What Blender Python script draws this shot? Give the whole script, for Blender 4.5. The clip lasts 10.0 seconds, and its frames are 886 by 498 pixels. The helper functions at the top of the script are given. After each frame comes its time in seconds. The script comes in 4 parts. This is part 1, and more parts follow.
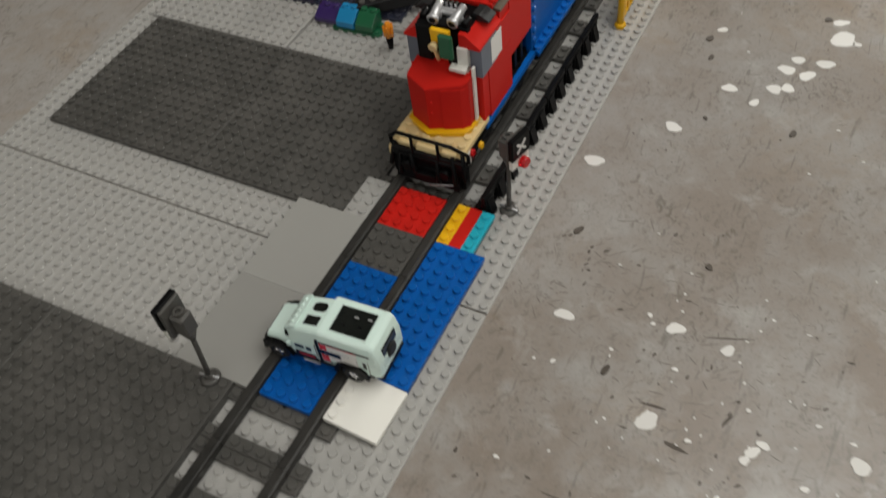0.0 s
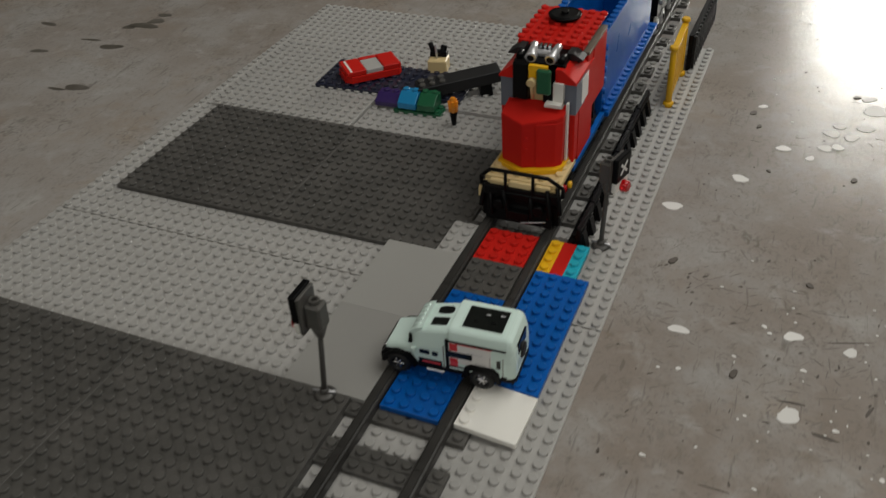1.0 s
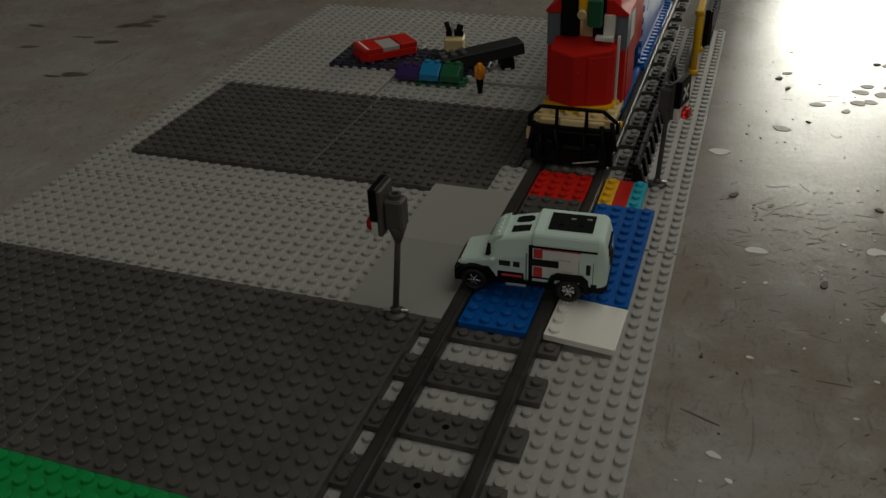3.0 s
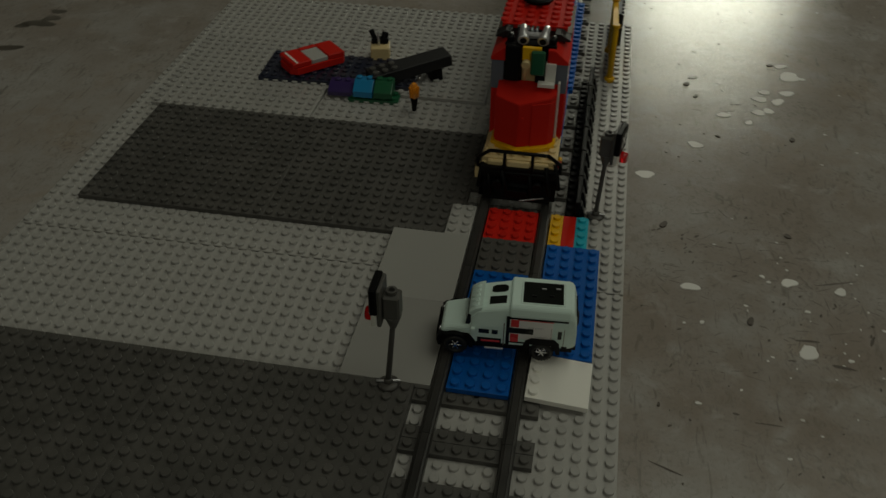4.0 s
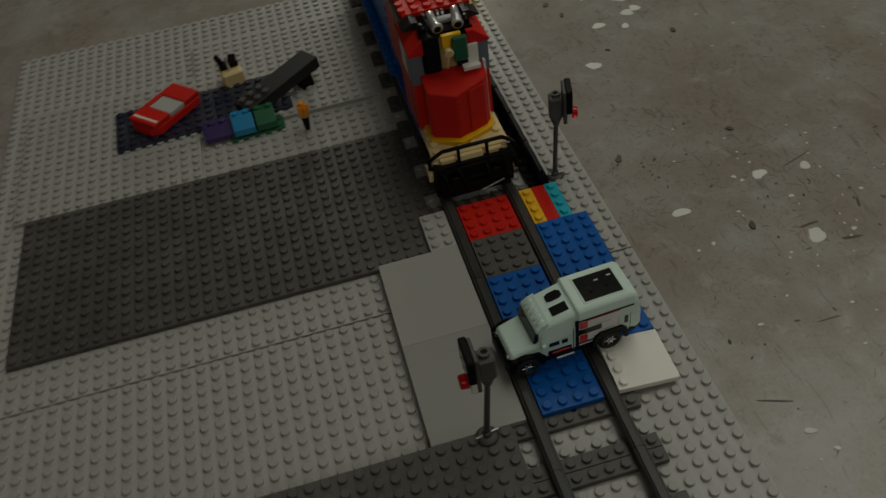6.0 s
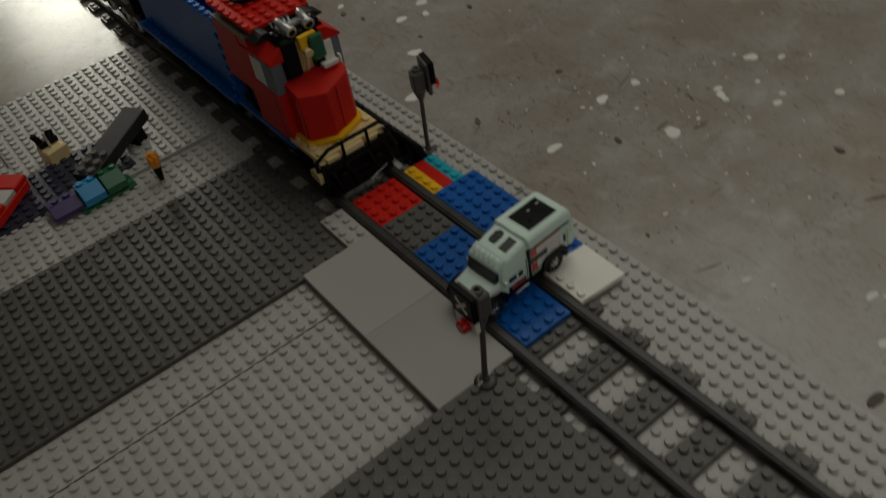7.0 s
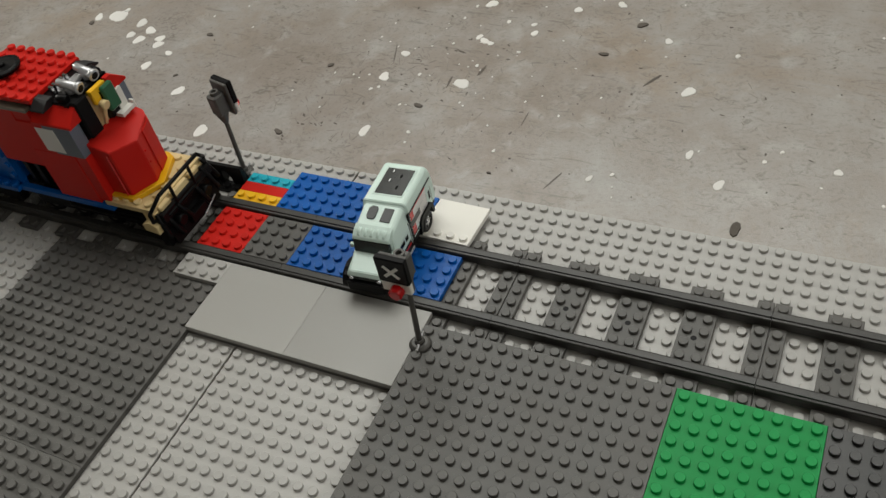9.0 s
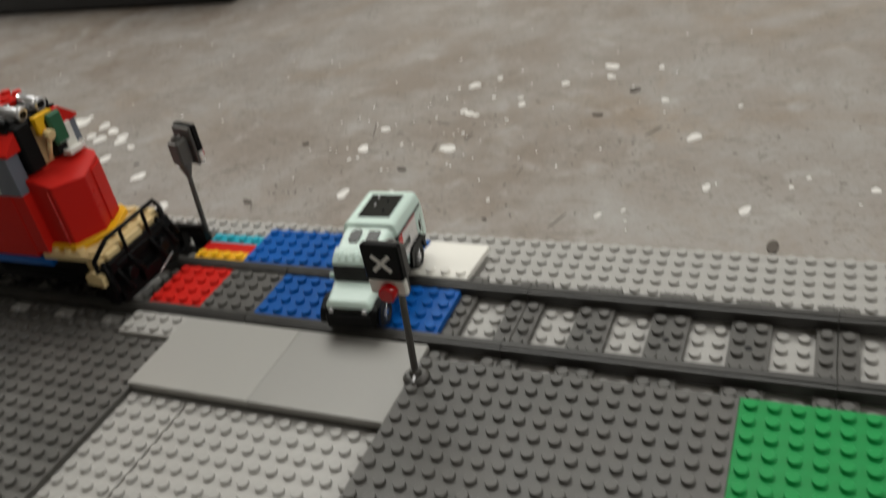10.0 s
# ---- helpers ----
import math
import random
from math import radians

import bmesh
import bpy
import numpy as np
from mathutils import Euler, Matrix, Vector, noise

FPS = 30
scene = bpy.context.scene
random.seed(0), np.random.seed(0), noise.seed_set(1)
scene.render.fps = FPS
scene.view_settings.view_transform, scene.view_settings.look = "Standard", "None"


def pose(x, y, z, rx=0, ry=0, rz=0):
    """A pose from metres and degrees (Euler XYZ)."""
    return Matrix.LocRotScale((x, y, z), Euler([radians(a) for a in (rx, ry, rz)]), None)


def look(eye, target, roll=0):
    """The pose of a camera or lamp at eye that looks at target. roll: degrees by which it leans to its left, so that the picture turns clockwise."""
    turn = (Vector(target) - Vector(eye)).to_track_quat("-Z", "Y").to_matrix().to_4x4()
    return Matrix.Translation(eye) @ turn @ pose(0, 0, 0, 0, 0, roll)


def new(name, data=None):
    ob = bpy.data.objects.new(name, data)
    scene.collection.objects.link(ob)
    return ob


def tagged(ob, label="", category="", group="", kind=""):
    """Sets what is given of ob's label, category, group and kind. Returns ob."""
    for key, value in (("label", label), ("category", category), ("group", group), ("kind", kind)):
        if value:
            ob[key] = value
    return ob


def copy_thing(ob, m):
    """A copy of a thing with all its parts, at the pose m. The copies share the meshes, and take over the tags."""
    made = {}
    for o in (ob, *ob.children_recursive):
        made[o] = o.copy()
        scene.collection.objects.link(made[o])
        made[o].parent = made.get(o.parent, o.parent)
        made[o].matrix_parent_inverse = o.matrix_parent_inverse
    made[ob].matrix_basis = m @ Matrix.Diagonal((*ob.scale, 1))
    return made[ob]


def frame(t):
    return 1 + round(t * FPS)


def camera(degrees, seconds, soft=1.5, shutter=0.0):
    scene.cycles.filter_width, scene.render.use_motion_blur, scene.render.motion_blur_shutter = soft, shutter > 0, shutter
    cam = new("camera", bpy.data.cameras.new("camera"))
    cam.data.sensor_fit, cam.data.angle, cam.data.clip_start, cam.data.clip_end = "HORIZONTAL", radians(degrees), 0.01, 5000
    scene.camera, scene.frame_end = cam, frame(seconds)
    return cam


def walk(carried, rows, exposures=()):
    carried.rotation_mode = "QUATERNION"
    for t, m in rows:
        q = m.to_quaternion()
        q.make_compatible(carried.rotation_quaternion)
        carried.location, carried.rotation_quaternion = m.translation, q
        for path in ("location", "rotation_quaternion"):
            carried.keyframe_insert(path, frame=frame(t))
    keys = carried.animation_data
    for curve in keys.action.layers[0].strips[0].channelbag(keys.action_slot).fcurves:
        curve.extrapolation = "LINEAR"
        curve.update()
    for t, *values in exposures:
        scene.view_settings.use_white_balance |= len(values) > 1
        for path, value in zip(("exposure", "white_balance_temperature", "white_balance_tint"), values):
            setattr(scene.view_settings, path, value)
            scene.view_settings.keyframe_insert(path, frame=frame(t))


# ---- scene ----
cam = camera(53.8, 10.0, soft=1.4, shutter=0.4)
PATH = [
    (0, (0.208, -0.118, 0.398), (-0.487, 0.958, -1.138), -8.2),
    (0.5, (0.158, -0.151, 0.356), (-0.493, 1.181, -0.986), -4.3),
    (1, (0.145, -0.227, 0.327), (-0.531, 1.224, -0.871), -3.6),
    (1.5, (0.153, -0.25, 0.334), (-0.502, 1.155, -0.93), -5.5),
    (2, (0.143, -0.268, 0.324), (-0.45, 1.241, -0.848), -4.7),
    (2.5, (0.106, -0.28, 0.254), (-0.495, 1.333, -0.765), -3.0),
    (2.7, (0.103, -0.278, 0.233), (-0.526, 1.336, -0.768), -3.2),
    (3.8, (0.041, -0.263, 0.317), (-0.289, 1.281, -0.909), 1.3),
    (4, (0.036, -0.268, 0.334), (-0.242, 1.282, -0.9), 0.4),
    (4.5, (0.003, -0.277, 0.341), (-0.139, 1.246, -0.947), -3.0),
    (5, (-0.01, -0.253, 0.344), (-0.121, 1.229, -0.995), -7.3),
    (5.5, (-0.016, -0.217, 0.369), (-0.05, 1.218, -1.024), -9.9),
    (5.7, (-0.035, -0.211, 0.372), (-0.02, 1.2, -1.045), -10.7),
    (6.8, (-0.185, -0.181, 0.335), (0.589, 1.12, -0.972), -7.2),
    (7, (-0.185, -0.194, 0.351), (0.548, 1.054, -1.029), -11.1),
    (7.5, (-0.172, -0.211, 0.362), (0.534, 0.986, -1.077), -16.7),
    (8, (-0.167, -0.189, 0.348), (0.727, 0.829, -1.123), -14.1),
    (8.5, (-0.229, -0.152, 0.355), (0.884, 0.713, -1.063), -12.1),
    (9, (-0.262, -0.143, 0.349), (0.905, 0.638, -1.075), -13.4),
    (9.3, (-0.25, -0.142, 0.338), (0.898, 0.672, -1.082), -15.9),
    (9.5, (-0.264, -0.141, 0.304), (0.925, 0.65, -1.096), -15.1),
    (10, (-0.282, -0.118, 0.237), (1.227, 0.667, -0.815), -11.2),
]
walk(cam, [(t, look(eye, target, roll)) for t, eye, target, roll in PATH],
     exposures=[(0, 0.06, 6700, 6), (0.6, -0.09, 6700, 6), (1.0, -0.36, 6700, 6), (1.5, -0.86, 6850, 5), (2.0, -1.12, 6950, 5), (2.5, -1.3, 6950, 4), (2.7, -1.4, 6950, 4), (3.8, -1.78, 7250, -6), (4.5, -1.84, 7400, -5), (5.5, -1.53, 7200, -3), (7.0, -1.34, 7100, 2), (7.5, -1.3, 7050, 2), (8.0, -0.69, 6800, 3), (8.5, -0.11, 6700, 2), (9.0, 0.18, 6700, 4), (9.5, 0.3, 6600, 4), (10, 0.32, 6700, 6)])

S = 0.008                    # one stud of the toy bricks, in metres
FLOOR = -0.0018              # top of the concrete below the thin baseplates

# ---- world and light: dim garage, one bright window, two added fill openings ----
world = bpy.data.worlds.new("world")
scene.world = world
world.use_nodes = True
wn = world.node_tree
sky = wn.nodes.new("ShaderNodeTexSky")
sky.sky_type, sky.sun_disc = "NISHITA", False
sky.sun_elevation, sky.sun_rotation = radians(40), radians(200)
wn.links.new(sky.outputs[0], wn.nodes["Background"].inputs[0])
wn.nodes["Background"].inputs[1].default_value = 0.12

WX0, WX1, WZ0, WZ1, WY = 0.19, 0.7, 0.38, 1.0, 3.0
win_light = bpy.data.lights.new("window_light", "AREA")
win_light.shape, win_light.size, win_light.size_y = "RECTANGLE", WX1 - WX0, WZ1 - WZ0
win_light.energy, win_light.color = 34.0, (1.0, 0.97, 0.93)
lamp = new("window_light", win_light)
lamp.matrix_world = look(((WX0 + WX1) / 2, WY - 0.03, (WZ0 + WZ1) / 2), ((WX0 + WX1) / 2, 0, (WZ0 + WZ1) / 2))

# Added unseen opening behind the camera, a soft fill for south-facing sides.
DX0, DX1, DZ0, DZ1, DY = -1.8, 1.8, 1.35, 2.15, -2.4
south_fill_light = bpy.data.lights.new("south_fill_light", "AREA")
south_fill_light.shape, south_fill_light.size, south_fill_light.size_y = "RECTANGLE", DX1 - DX0, DZ1 - DZ0
south_fill_light.energy, south_fill_light.color = 20.0, (1.0, 0.97, 0.93)
lamp = new("south_fill_light", south_fill_light)
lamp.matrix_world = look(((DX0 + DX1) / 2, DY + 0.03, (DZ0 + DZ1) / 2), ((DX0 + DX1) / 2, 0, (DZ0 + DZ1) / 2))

# Invented skylight overhead: a broad fill lamp, no such source known.
SX0, SX1, SY0, SY1, CEIL = 0.2, 2.6, -0.5, 1.8, 2.5
overhead_fill = bpy.data.lights.new("overhead_fill_light", "AREA")
overhead_fill.shape, overhead_fill.size, overhead_fill.size_y = "RECTANGLE", SX1 - SX0, SY1 - SY0
overhead_fill.energy, overhead_fill.color = 59.0, (1.0, 0.97, 0.93)
lamp = new("overhead_fill_light", overhead_fill)
lamp.matrix_world = pose((SX0 + SX1) / 2, (SY0 + SY1) / 2, CEIL - 0.02)


# ---- materials ----
def nodes_of(name):
    m = bpy.data.materials.new(name)
    m.use_nodes = True
    t = m.node_tree
    return m, t, t.nodes["Principled BSDF"]


def node(t, kind, **sockets):
    n = t.nodes.new(kind)
    for k, v in sockets.items():
        n.inputs[k].default_value = v
    return n


def object_coords(t):
    return t.nodes.new("ShaderNodeTexCoord").outputs["Object"]


def mix_colour(t, fac, a, b):
    n = t.nodes.new("ShaderNodeMix")
    n.data_type = "RGBA"
    for sock, v in ((n.inputs[0], fac), (n.inputs[6], a), (n.inputs[7], b)):
        if isinstance(v, (int, float)):
            sock.default_value = v
        elif isinstance(v, tuple):
            sock.default_value = (*v, 1.0) if len(v) == 3 else v
        else:
            t.links.new(v, sock)
    return n.outputs[2]


def ramp(t, fac, lo, hi):
    n = t.nodes.new("ShaderNodeMapRange")
    n.inputs["From Min"].default_value, n.inputs["From Max"].default_value = lo, hi
    t.links.new(fac, n.inputs["Value"])
    return n.outputs["Result"]


def plastic(name, colour, rough=0.3, dust=0.12, metal=0.0, gloss=0.5, ior=1.52):
    """Moulded ABS: slight colour drift from piece to piece, a film of dust, faint scuffs."""
    m, t, b = nodes_of(name)
    co = object_coords(t)
    big = node(t, "ShaderNodeTexNoise", Scale=45.0, Detail=3.0)
    fine = node(t, "ShaderNodeTexNoise", Scale=900.0, Detail=4.0, Roughness=0.7)
    for n in (big, fine):
        t.links.new(co, n.inputs["Vector"])
    info = t.nodes.new("ShaderNodeObjectInfo")
    dark = tuple(c * 0.86 for c in colour)
    base = mix_colour(t, info.outputs["Random"], dark, colour)
    film = t.nodes.new("ShaderNodeMath")
    film.operation = "MULTIPLY"
    t.links.new(ramp(t, big.outputs["Fac"], 0.35, 0.7), film.inputs[0])
    film.inputs[1].default_value = dust * 0.6
    base = mix_colour(t, film.outputs[0], base, (0.36, 0.33, 0.30))
    speck = t.nodes.new("ShaderNodeMath")
    speck.operation = "MULTIPLY"
    t.links.new(ramp(t, fine.outputs["Fac"], 0.62, 0.72), speck.inputs[0])
    speck.inputs[1].default_value = dust
    base = mix_colour(t, speck.outputs[0], base, (0.5, 0.48, 0.45))
    t.links.new(base, b.inputs["Base Color"])
    r = t.nodes.new("ShaderNodeMapRange")
    r.inputs["To Min"].default_value, r.inputs["To Max"].default_value = rough * 0.8, rough * 1.35
    t.links.new(big.outputs["Fac"], r.inputs["Value"])
    t.links.new(r.outputs["Result"], b.inputs["Roughness"])
    bump = node(t, "ShaderNodeBump", Strength=0.08, Distance=0.0003)
    t.links.new(fine.outputs["Fac"], bump.inputs["Height"])
    t.links.new(bump.outputs["Normal"], b.inputs["Normal"])
    b.inputs["Metallic"].default_value = metal
    b.inputs["IOR"].default_value = ior
    b.inputs["Specular IOR Level"].default_value = gloss
    return m


def concrete():
    m, t, b = nodes_of("concrete")
    co = object_coords(t)
    cloud = node(t, "ShaderNodeTexNoise", Scale=2.6, Detail=5.0, Roughness=0.6)
    blot = node(t, "ShaderNodeTexNoise", Scale=14.0, Detail=6.0, Roughness=0.65)
    grit = node(t, "ShaderNodeTexNoise", Scale=420.0, Detail=5.0, Roughness=0.75)
    stain = node(t, "ShaderNodeTexNoise", Scale=7.0, Detail=7.0, Roughness=0.7, Distortion=0.6)
    streak = node(t, "ShaderNodeTexNoise", Scale=120.0, Detail=4.0, Roughness=0.6, Distortion=1.2)
    pit = node(t, "ShaderNodeTexVoronoi", Scale=75.0)
    pale = node(t, "ShaderNodeTexNoise", Scale=36.0, Detail=5.0, Roughness=0.6, Distortion=0.4)
    streak2 = node(t, "ShaderNodeTexNoise", Scale=300.0, Detail=3.0, Roughness=0.55, Distortion=0.8)
    turn2 = t.nodes.new("ShaderNodeMapping")
    turn2.inputs["Rotation"].default_value = (0, 0, 0.9)
    turn2.inputs["Scale"].default_value = (1.0, 0.12, 1.0)
    t.links.new(co, turn2.inputs["Vector"])
    t.links.new(turn2.outputs[0], streak2.inputs["Vector"])
    for n in (cloud, blot, grit, stain, pit, pale):
        t.links.new(co, n.inputs["Vector"])
    turn = t.nodes.new("ShaderNodeMapping")
    turn.inputs["Rotation"].default_value = (0, 0, 0.5)
    turn.inputs["Scale"].default_value = (1.0, 0.22, 1.0)
    t.links.new(co, turn.inputs["Vector"])
    t.links.new(turn.outputs[0], streak.inputs["Vector"])
    c = mix_colour(t, ramp(t, cloud.outputs["Fac"], 0.36, 0.64), (0.242, 0.200, 0.167), (0.330, 0.303, 0.279))
    c = mix_colour(t, ramp(t, blot.outputs["Fac"], 0.42, 0.75), c, (0.37, 0.358, 0.342))

    def layer(fac, lo, hi, amount, colour, base):
        f = t.nodes.new("ShaderNodeMath")
        f.operation = "MULTIPLY"
        t.links.new(ramp(t, fac, lo, hi), f.inputs[0])
        f.inputs[1].default_value = amount
        return mix_colour(t, f.outputs[0], base, colour)
    c = layer(stain.outputs["Fac"], 0.52, 0.68, 0.5, (0.285, 0.212, 0.148), c)
    c = layer(streak.outputs["Fac"], 0.63, 0.71, 0.4, (0.12, 0.10, 0.085), c)
    c = layer(streak2.outputs["Fac"], 0.65, 0.71, 0.4, (0.10, 0.09, 0.08), c)
    c = layer(pale.outputs["Fac"], 0.56, 0.72, 0.55, (0.43, 0.415, 0.392), c)
    c = layer(grit.outputs["Fac"], 0.54, 0.72, 0.55, (0.16, 0.15, 0.14), c)
    c = layer(pit.outputs["Distance"], 0.10, 0.0, 0.5, (0.12, 0.11, 0.10), c)
    patch = node(t, "ShaderNodeTexNoise", Scale=20.0, Detail=3.0, Roughness=0.5)
    smear = node(t, "ShaderNodeTexNoise", Scale=150.0, Detail=6.0, Roughness=0.7, Distortion=1.6)
    turn3 = t.nodes.new("ShaderNodeMapping")
    turn3.inputs["Rotation"].default_value = (0, 0, 1.4)
    turn3.inputs["Scale"].default_value = (1.0, 0.8, 1.0)
    t.links.new(co, turn3.inputs["Vector"])
    t.links.new(turn3.outputs[0], smear.inputs["Vector"])
    t.links.new(co, patch.inputs["Vector"])
    worn = t.nodes.new("ShaderNodeMath")
    worn.operation = "MULTIPLY"
    t.links.new(ramp(t, patch.outputs["Fac"], 0.40, 0.62), worn.inputs[0])
    t.links.new(ramp(t, smear.outputs["Fac"], 0.52, 0.66), worn.inputs[1])
    c = layer(worn.outputs[0], 0.0, 1.0, 0.6, (0.115, 0.10, 0.082), c)
    t.links.new(c, b.inputs["Base Color"])
    r = t.nodes.new("ShaderNodeMapRange")
    r.inputs["To Min"].default_value, r.inputs["To Max"].default_value = 0.10, 0.21
    t.links.new(blot.outputs["Fac"], r.inputs["Value"])
    t.links.new(r.outputs["Result"], b.inputs["Roughness"])
    height = t.nodes.new("ShaderNodeMath")
    height.operation = "MULTIPLY_ADD"
    t.links.new(blot.outputs["Fac"], height.inputs[0])
    height.inputs[1].default_value = 3.0
    t.links.new(grit.outputs["Fac"], height.inputs[2])
    bump = node(t, "ShaderNodeBump", Strength=0.2, Distance=0.0008)
    t.links.new(height.outputs[0], bump.inputs["Height"])
    t.links.new(bump.outputs["Normal"], b.inputs["Normal"])
    return m


def plaster(name, colour):
    m, t, b = nodes_of(name)
    n = node(t, "ShaderNodeTexNoise", Scale=3.0, Detail=5.0)
    t.links.new(object_coords(t), n.inputs["Vector"])
    t.links.new(mix_colour(t, n.outputs["Fac"], tuple(c * 0.8 for c in colour), colour), b.inputs["Base Color"])
    b.inputs["Roughness"].default_value = 0.85
    return m


def clear_plastic(name, colour, through_light=0.55):
    m, t, b = nodes_of(name)
    b.inputs["Base Color"].default_value = (*colour, 1)
    b.inputs["Transmission Weight"].default_value = through_light
    b.inputs["Roughness"].default_value = 0.08
    n = node(t, "ShaderNodeTexNoise", Scale=500.0)
    t.links.new(object_coords(t), n.inputs["Vector"])
    bump = node(t, "ShaderNodeBump", Strength=0.1, Distance=0.0003)
    t.links.new(n.outputs["Fac"], bump.inputs["Height"])
    t.links.new(bump.outputs["Normal"], b.inputs["Normal"])
    return m


CONCRETE = concrete()
PAINT_DRIP = plastic("dried_white_paint", (0.74, 0.72, 0.685), 0.5, 0.08)
GREY = plastic("light_grey_plastic", (0.42, 0.41, 0.39), 0.33, 0.2)
GREY_TILE = plastic("smooth_grey_plastic", (0.35, 0.343, 0.322), 0.33, 0.15)
DARK = plastic("dark_grey_plastic", (0.074, 0.071, 0.065), 0.4, 0.14, gloss=0.42)
RAIL = plastic("rail_grey_plastic", (0.028, 0.027, 0.025), 0.3, 0.1, gloss=0.35)
BLACK = plastic("black_plastic", (0.004, 0.004, 0.0045), 0.36, 0.008, gloss=0.3, ior=1.28)
BLUE = plastic("blue_plastic", (0.001, 0.105, 0.42), 0.28, 0.02, gloss=0.4, ior=1.35)
RED = plastic("red_plastic", (0.60, 0.018, 0.013), 0.34, 0.01, gloss=0.3, ior=1.25)
YELLOW = plastic("yellow_plastic", (0.86, 0.47, 0.010), 0.3, 0.03, gloss=0.35)
TEAL = plastic("teal_plastic", (0.02, 0.42, 0.54), 0.28, 0.03, gloss=0.4, ior=1.35)
GREEN = plastic("green_plastic", (0.012, 0.325, 0.08), 0.32, 0.02, gloss=0.3, ior=1.3)
DARK_GREEN = plastic("dark_green_plastic", (0.008, 0.11, 0.045), 0.3, 0.05)
AZURE = plastic("azure_plastic", (0.01, 0.24, 0.50), 0.28, 0.03)
PURPLE = plastic("purple_plastic", (0.035, 0.015, 0.11), 0.3, 0.05)
NAVY = plastic("navy_plastic", (0.010, 0.014, 0.035), 0.33, 0.1)
WHITE = plastic("white_plastic", (0.86, 0.84, 0.78), 0.34, 0.04, gloss=0.35)
TAN = plastic("tan_plastic", (0.74, 0.57, 0.29), 0.34, 0.04, gloss=0.3)
SLATE = plastic("sand_blue_plastic", (0.15, 0.17, 0.21), 0.33, 0.04, gloss=0.3)
BLACK_PLATE = plastic("charcoal_plastic", (0.02, 0.02, 0.02), 0.33, 0.08)
SCUFF = plastic("dirt_scuff", (0.13, 0.11, 0.09), 0.5, 0.2)
SLAB = plastic("matt_black_plastic", (0.010, 0.010, 0.011), 0.5, 0.03, gloss=0.35)
OLIVE = plastic("brownish_grey_plastic", (0.14, 0.12, 0.09), 0.35, 0.1)
MINT = plastic("mint_enamel", (0.71, 0.87, 0.80), 0.25, 0.03, gloss=0.35)
GLASS_BLACK = plastic("black_glazing", (0.008, 0.010, 0.009), 0.14, 0.03, gloss=0.3)
RUBBER = plastic("black_rubber", (0.005, 0.005, 0.005), 0.55, 0.02)
CHROME = plastic("chrome", (0.62, 0.62, 0.64), 0.14, 0.02, 1.0)
SILVER = plastic("silver_plastic", (0.6, 0.6, 0.61), 0.22, 0.02, 0.5)
RED_STRIPE = plastic("red_print", (0.72, 0.05, 0.05), 0.25, 0.02)
PALE_PRINT = plastic("pale_print", (0.82, 0.80, 0.77), 0.35, 0.04, gloss=0.3)
FLAME = clear_plastic("clear_orange_plastic", (1.0, 0.36, 0.03), 0.25)
RED_LENS = clear_plastic("clear_red_plastic", (0.75, 0.01, 0.015))
WALL = plaster("grey_wall_paint", (0.24, 0.225, 0.20))


# ---- building kit: all sizes in studs ----
def to_mesh(name, bm):
    bmesh.ops.recalc_face_normals(bm, faces=bm.faces)
    me = bpy.data.meshes.new(name)
    bm.to_mesh(me)
    bm.free()
    return me


def thing(name, x, y, z, label, category, turn=0.0, group="", kind="", lean=(0.0, 0.0)):
    ob = new(name)
    ob.empty_display_size = 0.005
    ob.matrix_world = pose(x * S, y * S, z * S, lean[0], lean[1], turn)
    return tagged(ob, label, category, group, kind)


def part(name, bm, material, parent, label="", at=None):
    me = bm if isinstance(bm, bpy.types.Mesh) else to_mesh(name, bm)
    if not me.materials:
        me.materials.append(material)
    ob = new(name, me)
    ob.parent = parent
    if at is not None:
        ob.location = Vector(at) * S
    return tagged(ob, label)


def box(bm, x0, x1, y0, y1, z0, z1, c=0.025):
    """A box with chamfered edges."""
    ax = ((x0, x1), (y0, y1), (z0, z1))
    vs = {}
    for i in (0, 1):
        for j in (0, 1):
            for k in (0, 1):
                for a in range(3):
                    p = []
                    for d, s in enumerate((i, j, k)):
                        v = ax[d][s]
                        if d != a:
                            v += c if s == 0 else -c
                        p.append(v * S)
                    vs[i, j, k, a] = bm.verts.new(p)
    for a in range(3):
        b, e = (a + 1) % 3, (a + 2) % 3
        for s in (0, 1):
            q = []
            for u, w in ((0, 0), (1, 0), (1, 1), (0, 1)):
                key = [0, 0, 0]
                key[a], key[b], key[e] = s, u, w
                q.append(vs[(*key, a)])
            bm.faces.new(q)
        for u in (0, 1):
            for w in (0, 1):
                k0, k1 = [0, 0, 0], [0, 0, 0]
                k0[a], k1[a] = 0, 1
                k0[b] = k1[b] = u
                k0[e] = k1[e] = w
                bm.faces.new((vs[(*k0, b)], vs[(*k1, b)], vs[(*k1, e)], vs[(*k0, e)]))
    for i in (0, 1):
        for j in (0, 1):
            for k in (0, 1):
                bm.faces.new([vs[i, j, k, a] for a in range(3)])
    return bm


def cube(*a, c=0.025):
    return box(bmesh.new(), *a, c=c)


